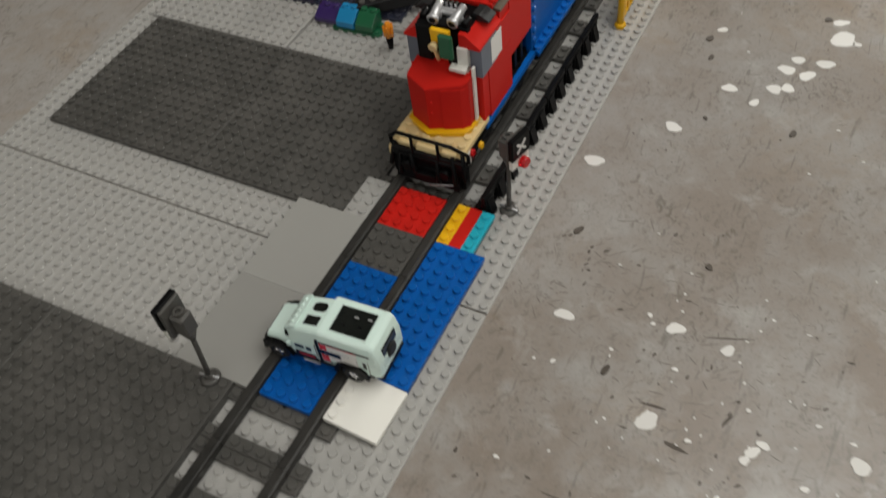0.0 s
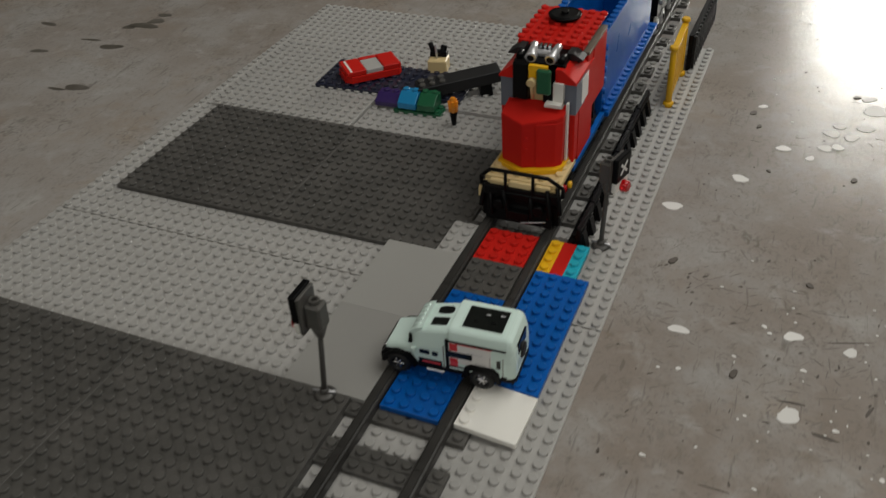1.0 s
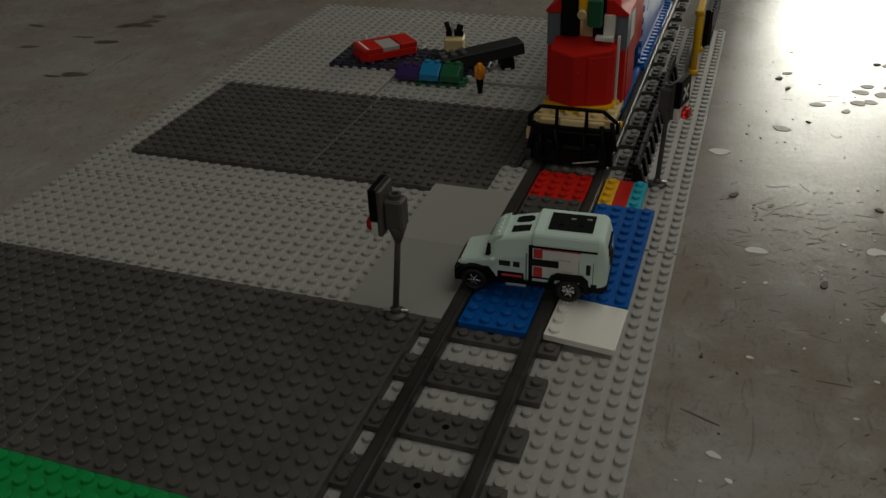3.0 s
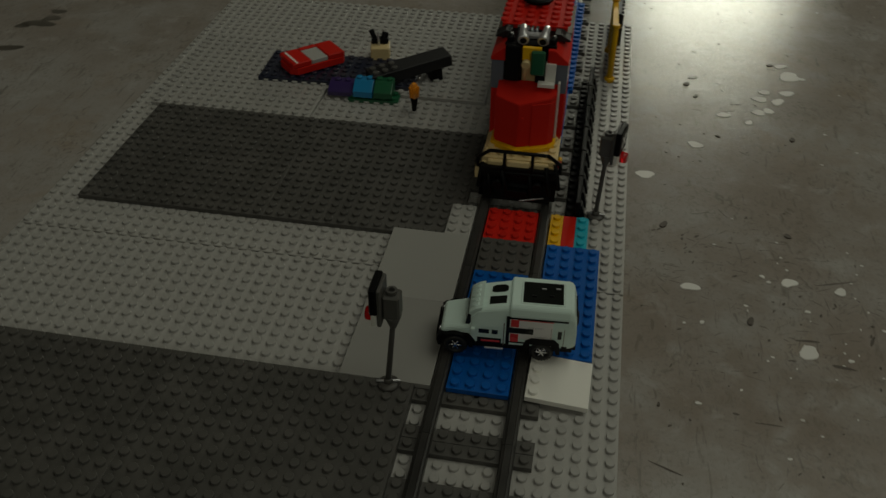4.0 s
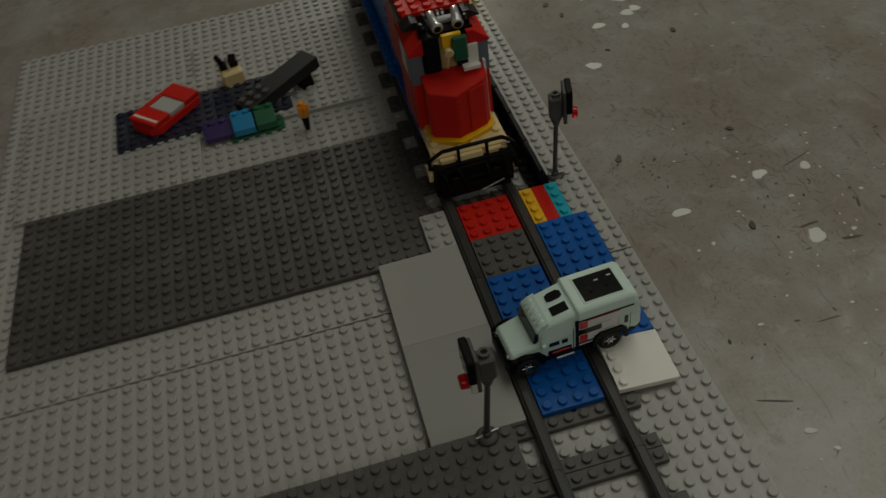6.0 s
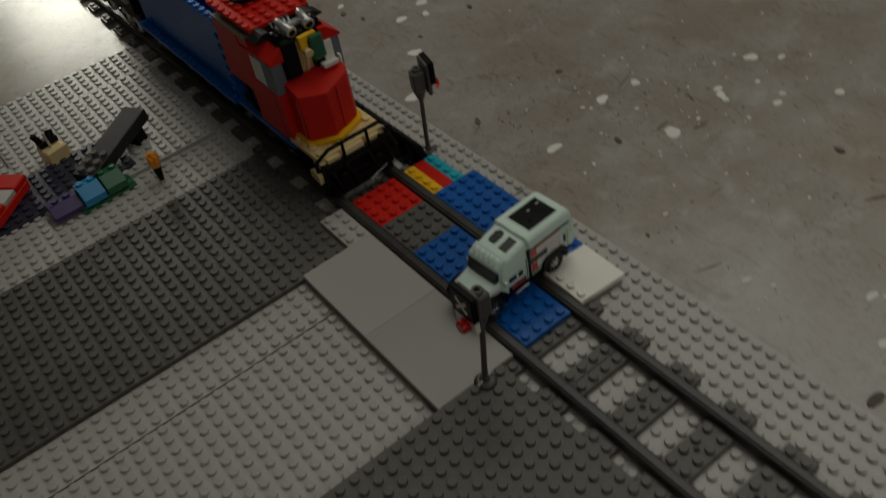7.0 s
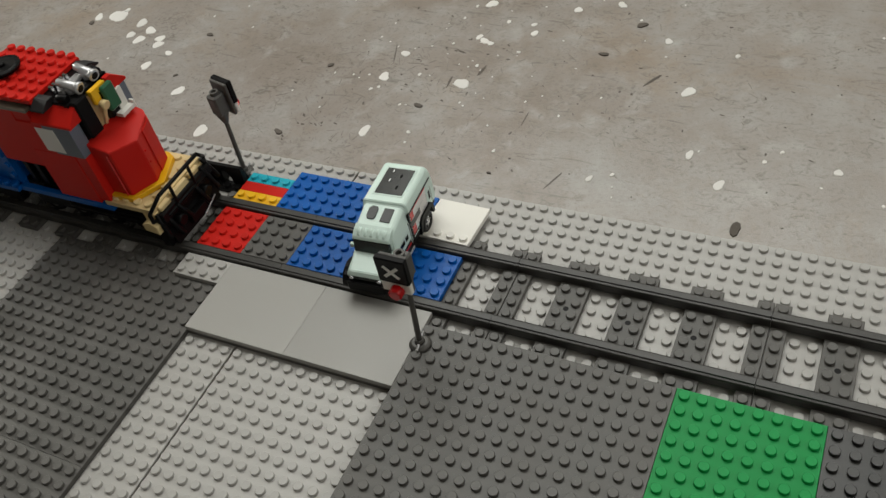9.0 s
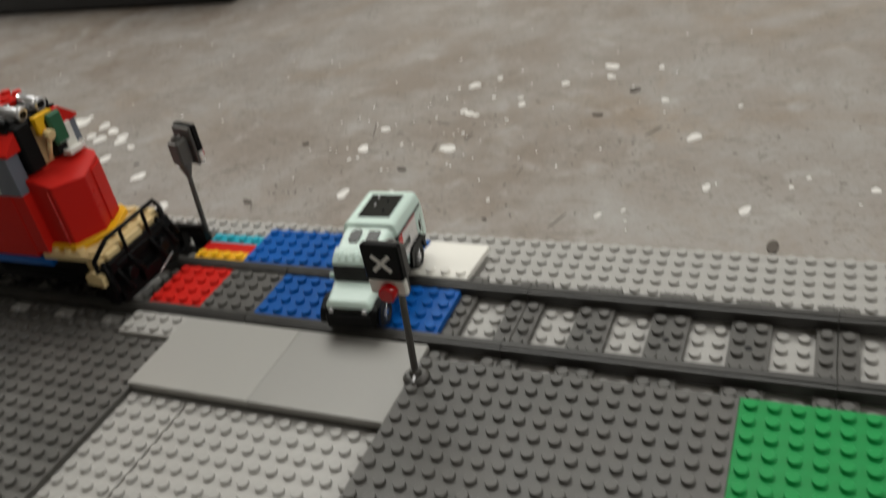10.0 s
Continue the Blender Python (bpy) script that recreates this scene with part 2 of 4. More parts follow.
def rod(bm, p, q, r0, r1=None, seg=14):
    """A round bar from p to q, with slightly rounded ends."""
    r1 = r0 if r1 is None else r1
    p, q = Vector(p), Vector(q)
    d = (q - p).normalized()
    u = d.orthogonal().normalized()
    w = d.cross(u)
    e = min(r0, r1) * 0.18
    rings = []
    for o, r in ((p, r0 - e), (p + d * e, r0), (q - d * e, r1), (q, r1 - e)):
        rings.append([bm.verts.new((o + (u * math.cos(6.28318 * i / seg) + w * math.sin(6.28318 * i / seg)) * r) * S) for i in range(seg)])
    for a, b in zip(rings, rings[1:]):
        for i in range(seg):
            bm.faces.new((a[i], a[(i + 1) % seg], b[(i + 1) % seg], b[i])).smooth = True
    bm.faces.new(rings[0][::-1])
    bm.faces.new(rings[-1])
    return bm


def bar(p, q, r0, r1=None, seg=14):
    return rod(bmesh.new(), p, q, r0, r1, seg)


def prism(bm, outline, axis, lo, hi):
    """An outline of two coordinates pushed through along axis (0, 1 or 2)."""
    def at(u, v, w):
        return Vector(((w, u, v), (u, w, v), (u, v, w))[axis]) * S
    a = [bm.verts.new(at(u, v, lo)) for u, v in outline]
    b = [bm.verts.new(at(u, v, hi)) for u, v in outline]
    n = len(a)
    bm.faces.new(a)
    bm.faces.new(b[::-1])
    for i in range(n):
        bm.faces.new((a[i], b[i], b[(i + 1) % n], a[(i + 1) % n]))
    return bm


def soft_prism(outline, axis, lo, hi, c=0.04):
    bm = prism(bmesh.new(), outline, axis, lo, hi)
    bmesh.ops.recalc_face_normals(bm, faces=bm.faces)
    bmesh.ops.bevel(bm, geom=bm.edges[:], offset=c * S, segments=2, affect="EDGES", profile=0.5)
    return bm


def loft(rings):
    bm = bmesh.new()
    vs = [[bm.verts.new(Vector(p) * S) for p in r] for r in rings]
    n = len(vs[0])
    for a, b in zip(vs, vs[1:]):
        for i in range(n):
            bm.faces.new((a[i], a[(i + 1) % n], b[(i + 1) % n], b[i]))
    bm.faces.new(vs[0])
    bm.faces.new(vs[-1])
    return bm


STUD_R, STUD_H = 0.3, 0.215


def stud_rings(seg):
    rows = ((STUD_R, 0.0), (STUD_R, STUD_H - 0.03), (STUD_R - 0.03, STUD_H))
    return [(r * math.cos(6.28318 * (i + 0.5) / seg), r * math.sin(6.28318 * (i + 0.5) / seg), h) for r, h in rows for i in range(seg)]


def stud_field(name, centres, seg=16):
    """Many studs as one mesh, from their centres."""
    tpl = np.array(stud_rings(seg))
    faces = [(r * seg + i, r * seg + (i + 1) % seg, (r + 1) * seg + (i + 1) % seg, (r + 1) * seg + i) for r in (0, 1) for i in range(seg)]
    cap = list(range(2 * seg, 3 * seg))
    pts, polys = [], []
    for k, c in enumerate(centres):
        pts.append((tpl + np.array(c)) * S)
        o = k * 3 * seg
        polys += [tuple(o + i for i in f) for f in faces]
        polys.append(tuple(o + i for i in cap))
    me = bpy.data.meshes.new(name)
    me.from_pydata(np.concatenate(pts).tolist(), [], polys)
    smooth = ([True] * (2 * seg) + [False]) * len(centres)
    me.polygons.foreach_set("use_smooth", smooth)
    me.update()
    return me


STUDS = {}


def stud_mesh(material):
    if material.name not in STUDS:
        STUDS[material.name] = stud_field("stud", [(0, 0, 0)])
        STUDS[material.name].materials.append(material)
    return STUDS[material.name]


def grid(x0, x1, y0, y1, z):
    return [(x0 + i + 0.5, y0 + j + 0.5, z) for i in range(int(round(x1 - x0))) for j in range(int(round(y1 - y0)))]


def plate(name, x0, x1, y0, y1, z, material, label, category="toy plate", thick=0.4, studs=None, turn=0.0, lean=(0.0, 0.0), group="", joined=False):
    """A studded plate as a thing: body and studs. Its origin is the middle of its underside."""
    cx, cy = (x0 + x1) / 2, (y0 + y1) / 2
    w, d = (x1 - x0) / 2, (y1 - y0) / 2
    g = 0.003
    ob = thing(name, cx, cy, z, label, category, turn, group, "", lean)
    part("body", cube(-w + g, w - g, -d + g, d - g, 0, thick), material, ob)
    spots = grid(-w, w, -d, d, thick) if studs is None else studs
    if joined and spots:
        tagged(part("studs", stud_field("studs", spots), material, ob), kind="stuff")
    else:
        for p in spots:
            part("stud", stud_mesh(material), material, ob, at=p)
    return ob


# ---- the garage: floor, plus unseen walls and ceiling added for bounce light ----
def slab(name, x0, x1, y0, y1, z0, z1, material, label, kind="structure", category="wall"):
    bm = bmesh.new()
    bmesh.ops.create_cube(bm, size=1.0, matrix=Matrix.Translation(((x0 + x1) / 2, (y0 + y1) / 2, (z0 + z1) / 2)) @ Matrix.Diagonal((x1 - x0, y1 - y0, z1 - z0, 1)))
    me = to_mesh(name, bm)
    me.materials.append(material)
    return tagged(new(name, me), label, category, kind=kind)


RX0, RX1, RY0, RY1, RZ = -2.6, 2.8, DY, WY, CEIL
floor = slab("floor", RX0, RX1, RY0, RY1, FLOOR - 0.1, FLOOR, CONCRETE, "worn grey concrete garage floor with stains and paint drips", category="floor")
slab("wall_west", RX0 - 0.15, RX0, RY0, RY1, FLOOR - 0.1, RZ, WALL, "unseen plain grey wall, added to bounce light into the room")
slab("wall_east", RX1, RX1 + 0.15, RY0, RY1, FLOOR - 0.1, RZ, WALL, "unseen plain grey wall, added to bounce light into the room")
# Unseen ceiling, with a gap cut for the added overhead fill.
bm = bmesh.new()
for x0, x1, y0, y1 in ((RX0 - 0.15, SX0, RY0 - 0.15, RY1 + 0.15), (SX1, RX1 + 0.15, RY0 - 0.15, RY1 + 0.15), (SX0, SX1, RY0 - 0.15, SY0), (SX0, SX1, SY1, RY1 + 0.15)):
    bmesh.ops.create_cube(bm, size=1.0, matrix=Matrix.Translation(((x0 + x1) / 2, (y0 + y1) / 2, RZ + 0.06)) @ Matrix.Diagonal((x1 - x0, y1 - y0, 0.12, 1)))
me = to_mesh("ceiling", bm)
me.materials.append(WALL)
tagged(new("ceiling", me), "unseen grey ceiling with an added opening for the fill lamp", "ceiling", kind="structure")


def open_wall(name, label, y, ox0, ox1, oz0, oz1):
    """A wall with an opening cut through it."""
    bm = bmesh.new()
    lo = FLOOR - 0.1
    for x0, x1, z0, z1 in ((RX0 - 0.15, ox0, lo, RZ), (ox1, RX1 + 0.15, lo, RZ), (ox0, ox1, lo, oz0), (ox0, ox1, oz1, RZ)):
        bmesh.ops.create_cube(bm, size=1.0, matrix=Matrix.Translation(((x0 + x1) / 2, y, (z0 + z1) / 2)) @ Matrix.Diagonal((x1 - x0, 0.15, z1 - z0, 1)))
    me = to_mesh(name, bm)
    me.materials.append(WALL)
    return tagged(new(name, me), label, "wall", kind="structure")


open_wall("wall_north", "grey garage wall with a bright window opening", RY1 + 0.075, WX0, WX1, WZ0, WZ1)
# Unseen wall; its high strip opening only frames the added south fill.
open_wall("wall_south", "unseen grey wall with an added high opening for fill light", RY0 - 0.075, DX0, DX1, DZ0, DZ1)


# ---- paint drips and dirt on the concrete ----
def blob(bm, x, y, rx, ry, turn, rng, h=0.05, seg=18):
    """A flat dried drop with an uneven rim."""
    a = rng.uniform(0, 6)
    top, low = [], []
    z = FLOOR / S
    for i in range(seg):
        t = 6.28318 * i / seg
        k = 1 + 0.13 * math.sin(2 * t + a) + 0.09 * math.sin(3 * t + 2 * a) + rng.uniform(-0.07, 0.07)
        px, py = rx * k * math.cos(t), ry * k * math.sin(t)
        ox = px * math.cos(turn) - py * math.sin(turn)
        oy = px * math.sin(turn) + py * math.cos(turn)
        low.append(bm.verts.new(Vector((x + ox, y + oy, z - 0.02)) * S))
        top.append(bm.verts.new(Vector((x + ox * 0.93, y + oy * 0.93, z + h)) * S))
    for i in range(seg):
        bm.faces.new((low[i], low[(i + 1) % seg], top[(i + 1) % seg], top[i]))
    bm.faces.new(top)
    return bm


DROPS = [(25.3, 54.6, 1.25), (24.7, 56.9, 0.7), (15.1, 38.9, 0.85), (10.5, 33.0, 0.95), (18.0, 45.1, 0.65), (23.5, 48.8, 0.8), (24.6, 50.8, 0.85), (22.4, 50.6, 0.6),
         (21.8, 49.0, 0.7), (22.4, 46.7, 0.65), (21.4, 46.2, 0.75), (20.3, 44.0, 0.5), (15.4, 52.6, 0.5), (26.5, 54.3, 0.4)]
NEAR_DROPS = [(33.8, 14.7, 0.7), (35.4, 12.8, 0.4), (31.2, 12.0, 0.3), (31.1, 9.5, 0.32), (29.8, 9.0, 0.45), (28.4, 13.8, 0.42), (27.9, 13.1, 0.5), (27.6, 12.4, 0.38),
              (34.1, 6.3, 0.52), (37.8, 3.0, 0.75), (35.5, 2.6, 0.5), (37.4, -1.4, 0.42), (24.7, 19.6, 0.52), (21.1, 20.0, 0.6), (21.5, 12.6, 0.85), (13.8, 18.2, 0.68),
              (30.6, -2.8, 0.42), (29.5, -8.7, 0.28), (24.1, -6.0, 0.65), (16.8, -7.8, 0.45), (12.6, -1.5, 0.34), (14.1, -10.5, 0.52), (17.2, -17.9, 0.4)]
SMALL_DROPS = [(22.0, 16.9), (19.2, 20.4), (19.6, 19.8), (14.5, 14.4), (26.8, 9.4), (18.5, -14.0), (17.2, -13.0), (13.4, -3.0), (13.9, 6.6), (27.0, 15.8), (31.1, 16.4), (24.2, 12.3), (33.2, 16.0)]
rng = random.Random(5)
for x, y, r in DROPS + NEAR_DROPS + [(x, y, 0.2) for x, y in SMALL_DROPS]:
    part("paint_drop", blob(bmesh.new(), x, y, r * rng.uniform(0.88, 1.05), r * rng.uniform(0.6, 0.85), rng.uniform(-0.5, 0.9), rng), PAINT_DRIP, floor)
bm = bmesh.new()
for i in range(100):
    x, y = rng.uniform(11, 48), rng.uniform(-34, 80)
    if i < 36:
        x, y = rng.gauss(25, 6), rng.gauss(15, 7)
        x = max(x, 11)
    blob(bm, x, y, rng.uniform(0.05, 0.17), rng.uniform(0.05, 0.13), 0, rng, 0.03, 8)
tagged(part("paint_specks", bm, PAINT_DRIP, floor), kind="stuff")
bm = bmesh.new()
for x, y, r in ((12.0, 25.7, 0.4), (10.1, -12.4, 0.55), (32.6, 0.0, 0.45), (27.8, 2.0, 0.35), (14.7, 51.0, 0.4), (15.5, 48.5, 0.3), (23.6, 57.0, 0.35), (24.0, 41.4, 0.35), (21.7, 25.9, 0.3), (17.2, 40.8, 0.2), (11.4, 6.0, 0.15), (17.9, 15.1, 0.35)):
    blob(bm, x, y, r * 1.2, r * 0.7, rng.uniform(0, 3), rng, 0.1, 10)
for x, y, rx, ry, way in ((25.1, -2.9, 1.0, 0.16, -0.5), (18.2, 5.6, 0.9, 0.06, 0.0), (11.8, 1.0, 1.1, 0.08, -0.35), (24.6, 20.6, 1.7, 0.06, 0.35), (23.6, 11.6, 0.9, 0.14, -0.1), (21.6, 13.8, 0.8, 0.12, 0.1), (26.0, 14.6, 0.7, 0.1, 1.2)):
    blob(bm, x, y, rx, ry, way, rng, 0.012, 14)
for i in range(150):
    blob(bm, rng.uniform(10, 46), rng.uniform(-32, 76), rng.uniform(0.04, 0.11), rng.uniform(0.03, 0.08), rng.uniform(0, 3), rng, 0.04, 7)
for cx, cy, sx, sy, n in ((25, 16, 4, 4, 26), (18, 8, 4, 4, 16), (14, 24, 2, 3, 14), (22, -8, 6, 5, 20)):
    for i in range(n):
        x, y = rng.gauss(cx, sx), rng.gauss(cy, sy)
        if x > 10:
            blob(bm, x, y, rng.uniform(0.08, 0.26), rng.uniform(0.04, 0.10), rng.choice((0.2, 0.9, 1.5)) + rng.gauss(0, 0.25), rng, 0.02, 9)
tagged(part("dirt_crumbs", bm, plastic("dry_dirt", (0.06, 0.045, 0.032), 0.6, 0.2), floor), kind="stuff")
bm = bmesh.new()
for cx, cy, sx, sy, n in ((23, 16, 6, 5, 110), (15, 21, 3, 4, 110), (24, 18, 4, 4, 70), (25, 44, 6, 6, 30), (30, 8, 6, 8, 50), (22, -2, 6, 6, 40), (34, 28, 6, 8, 30)):
    way = rng.uniform(0.3, 1.0)
    for i in range(n):
        x, y = rng.gauss(cx, sx), rng.gauss(cy, sy)
        if x > 9.8:
            blob(bm, x, y, abs(rng.gauss(0.1, 0.28)) + 0.06, rng.uniform(0.015, 0.04), way + rng.gauss(0, 0.7), rng, 0.012, 8)
tagged(part("scratches", bm, SCUFF, floor), kind="stuff")
bm = bmesh.new()
for x, y, rx, ry in ((-58.5, 52, 2.0, 0.9), (-57.8, 53.6, 1.3, 0.7), (-58, 55.6, 1.1, 0.6), (-60, 51, 1.0, 0.5), (-58.2, 45.5, 1.6, 0.7), (-54.5, 35.5, 1.5, 0.8), (-71, 49, 1.3, 0.5), (-66, 42, 1.2, 0.5), (-62, 72, 2.2, 0.9), (-51, 66, 1.2, 0.6), (-56.5, 34.5, 1.2, 0.3), (-62, 46.5, 1.4, 0.3)):
    blob(bm, x, y, rx, ry, rng.uniform(-0.2, 0.5), rng, 0.01, 16)
tagged(part("oil_marks", bm, plastic("oil_stain", (0.09, 0.08, 0.065), 0.4, 0.35), floor), kind="stuff")


# ---- baseplates ----
def covered(x, y):
    if 2 < abs(x) < 3 or (abs(x) < 4 and ((y + 1) % 4) < 2) or (abs(x) < 2 and 4 < y < 24):
        return True
    if -9 < x < -3 and 4 < y < 20:
        return True
    if -36 < x < -4 and (20 < y < 36 or -28 < y < 4):
        return True
    if -5 < x < -3 and 20 < y < 24:
        return True
    if 3 < x < 7 and 4 < y < 20 or 3 < x < 6 and 20 < y < 24:
        return True
    return (-37 < x < -21 and 36 < y < 52) or (-21 < x < -5 and 42 < y < 58)


def baseplate(y0, label):
    ob = thing("baseplate", -15, y0 + 24, 0, label, "baseplate", group="large grey baseplates")
    part("body", cube(-23.96, 23.96, -23.92, 23.92, FLOOR / S, 0, c=0.04), GREY, ob)
    spots = [(x + 15, y - y0 - 24, 0) for x, y, z in grid(-39, 9, y0, y0 + 48, 0) if not covered(x, y)]
    tagged(part("studs", stud_field("studs", spots), GREY, ob), kind="stuff")
    return ob


baseplate(-32, "large light grey studded baseplate lying on concrete")
baseplate(16, "large light grey studded baseplate lying on concrete under the train")

for x0, y0 in ((-36, 20), (-20, 20)):
    plate("toy_plate", x0, x0 + 16, y0, y0 + 16, 0, DARK, "square dark grey studded plate on the grey baseplate", joined=True, group="dark grey plates")
for x0, y0 in ((-36, -12), (-20, -12), (-36, -28)):
    plate("toy_plate", x0, x0 + 16, y0, y0 + 16, 0.4, DARK, "square dark grey studded plate lying on another plate", joined=True, group="dark grey plates")
for x0, y0 in ((-36, -12), (-20, -12), (-36, -28), (-20, -28)):
    plate("toy_plate", x0, x0 + 16, y0, y0 + 16, 0, DARK, "square dark grey plate hidden under the upper plates", studs=[], group="lower plates")
plate("toy_plate", -20, -4, -28, -20, 0.4, BLACK_PLATE, "oblong black studded plate beside the green one", joined=True)
for x0, y0 in ((-37, 36), (-21, 42)):
    plate("toy_plate", x0, x0 + 16, y0, y0 + 16, 0, GREY, "square light grey studded plate on the baseplate", joined=True, group="light grey plates")
plate("toy_plate", -20, -4, -20, -12, 0.4, GREEN, "bright green oblong studded plate level with the dark plates", joined=True)


# ---- track ----
def tie(half=0):
    """A sleeper with its studs: whole, or half at a joint."""
    y0, y1 = ((-1, 1), (0, 1), (-1, 0))[half]
    bm = cube(-4, 4, y0 + 0.02, y1 - 0.02, 0, 0.4)
    me = stud_field("s", [(x, y, 0.4) for x in (-3.5, -1.5, -0.5, 0.5, 1.5, 3.5) for y in ((-0.5, 0.5), (0.5,), (-0.5,))[half]])
    bm.from_mesh(me)
    return bm


def track():
    ob = thing("toy_track", 0, -32, 0, "dark grey plastic toy train track on the baseplate", "track", group="straight track pieces")
    for y, h in ((0, 1), (4, 0), (8, 0), (12, 0), (16, 2)):
        t = part("tie", tie(h), DARK, ob, at=(0, y, 0))
        if not h:
            # No hole is cut: a raised black disc paints its dark inside.
            part("screw_hole", bar((0, 0, 0.36), (0, 0, 0.415), 0.21), BLACK, t)
    side = [(2.08, 0.3), (2.92, 0.3), (2.92, 0.86), (2.86, 0.96), (2.74, 0.99), (2.70, 1.08), (2.30, 1.08), (2.26, 0.99), (2.14, 0.96), (2.08, 0.86)]
    for s in (-1, 1):
        part("rail", prism(bmesh.new(), [(s * u, v) for u, v in side], 1, 0.015, 15.985), RAIL, ob)
    for s in (-1, 1):
        part("joint_clip", cube(s * 2.5 - 0.42, s * 2.5 + 0.42, 15.6, 15.96, 0.3, 0.7), RAIL, ob)
    return ob


first = track()
for k in range(1, 7):
    copy_thing(first, pose(0, (-32 + 16 * k) * S, FLOOR if k > 5 else 0))

# ---- the crossing: plates between and beside the rails ----
plate("toy_plate", -2, 2, 4, 16, 0.4, BLUE, "long blue studded plate between the rails")
plate("toy_plate", -2, 2, 16, 20, 0.4, DARK, "square dark grey studded plate between the rails")
plate("toy_plate", -2, 2, 20, 24, 0.4, RED, "square red studded plate between the rails")
plate("toy_plate", 3, 7, 8, 20, 0.4, BLUE, "long blue studded plate beside the rail")
plate("toy_plate", 3.1, 6.9, 8.1, 19.9, 0, DARK, "dark grey plate holding up the blue plate", studs=[])
plate("toy_plate", 3, 4, 20, 24, 0.4, YELLOW, "narrow yellow studded plate beside the rail")
plate("toy_plate", 4, 5, 20, 24, 0.4, RED, "narrow smooth red plate between yellow and teal plates", studs=[])
plate("toy_plate", 5, 6, 20, 24, 0.4, TEAL, "narrow teal studded plate beside the red one")
plate("toy_plate", 3.1, 5.9, 20.1, 23.9, 0, DARK, "dark grey plate holding up the coloured strips", studs=[])
plate("toy_plate", 3, 7, 4, 8, 0.42, WHITE, "square white plate with one row of studs, lying aslant", studs=[(-1.5, y, 0.4) for y in (-1.5, -0.5, 0.5, 1.5)], turn=-1.5, lean=(0, 3.2))
plate("toy_plate", -5, -3, 20, 24, 0.4, GREY, "small light grey studded plate beside the rail")
plate("toy_plate", -8.95, -3.05, 4.05, 19.95, 0, DARK, "dark grey plate under the smooth grey tiles", studs=[])
for y in (4, 12):
    plate("smooth_tile", -9, -3, y, y + 8, 0.4, GREY_TILE, "smooth warm grey tile forming the road at the crossing", "toy tile", studs=[], group="road tiles")


# ---- crossing signals ----
def signal(x, y, z, s, label, turn=0.0):
    """A post with a square crossing sign; s is the side, along x, to which it faces."""
    ob = thing("crossing_signal", x, y, z, label, "signal", turn, group="crossing signals")
    base = bar((0, 0, 0), (0, 0, 0.32), 0.72, 0.62, 20)
    rod(base, (0, 0, 0.3), (0, 0, 0.62), 0.34, 0.28)
    part("base", base, DARK, ob)
    part("foot_pin", bar((-0.75, -0.15, 0.36), (0.75, 0.1, 0.4), 0.09, 0.09, 10), SILVER, ob, "small silver pin")
    lean = 0.45 if s < 0 else 0.2
    part("post", bar((0, 0, 0.5), (lean, 0, 5.4), 0.19, 0.17), DARK, ob)
    head = bar((lean, 0, 5.0), (lean, 0, 6.1), 0.2, 0.55)
    box(head, lean - 0.52, lean + 0.52, -0.52, 0.52, 6.0, 7.75, c=0.12)
    part("holder", head, DARK, ob)
    ring = bmesh.new()
    n = 16
    rows = [[ring.verts.new(Vector((lean + r * math.cos(6.28318 * i / n), r * math.sin(6.28318 * i / n), h)) * S) for i in range(n)] for r, h in ((0.34, 7.7), (0.34, 8.0), (0.2, 8.0), (0.2, 7.5))]
    for a, b in zip(rows, rows[1:]):
        for i in range(n):
            ring.faces.new((a[i], a[(i + 1) % n], b[(i + 1) % n], b[i]))
    ring.faces.new(rows[-1])
    part("hollow_stud", ring, DARK, ob)
    x0, x1 = sorted((lean + s * 0.5, lean + s * 0.75))
    part("arm", cube(x0 - 0.05, x1 + 0.1, -0.25, 0.25, 6.4, 7.4), DARK, ob)
    x0, x1 = sorted((lean + s * 0.72, lean + s * 1.18))
    bx0, bx1 = sorted((lean + s * 0.5, lean + s * 0.74))
    part("sign_back", cube(bx0, bx1, -0.9, 0.9, 5.7, 8.45, c=0.06), DARK, ob)
    sign = part("sign", cube(x0, x1, -0.98, 0.98, 6.6, 8.56, c=0.08), BLACK, ob, "square black sign with a pale cross")
    cross = bmesh.new()
    xf = lean + s * 1.19
    for a in (0.75, -0.75):
        q = [(-0.62, -0.10), (0.62, -0.10), (0.62, 0.10), (-0.62, 0.10)]
        pts = [(u * math.cos(a) - v * math.sin(a), u * math.sin(a) + v * math.cos(a)) for u, v in q]
        lo, hi = sorted((xf - 0.02 * s, xf + (0.02 if a > 0 else 0.03) * s))
        prism(cross, [(u, 7.58 + v) for u, v in pts], 0, lo, hi)
    part("cross", cross, PALE_PRINT, sign)
    x0, x1 = sorted((lean + s * 0.75, lean + s * 1.1))
    part("lamp_block", cube(x0, x1, -0.95, 0.95, 5.75, 6.58, c=0.06), WHITE, ob, "white lamp bracket under the sign")
    part("lamp", bar((lean + s * 1.05, 0.1 * s, 6.05), (lean + s * 1.62, 0.1 * s, 6.05), 0.46, 0.42, 18), RED_LENS, ob, "round red lamp")
    return ob


signal(-5.6, 3.6, 0.8, -1, "dark grey crossing signal with black sign by the grey tiles")
signal(6.5, 25.4, 0.0, 1, "dark grey crossing signal with black sign beside the train", turn=-14)


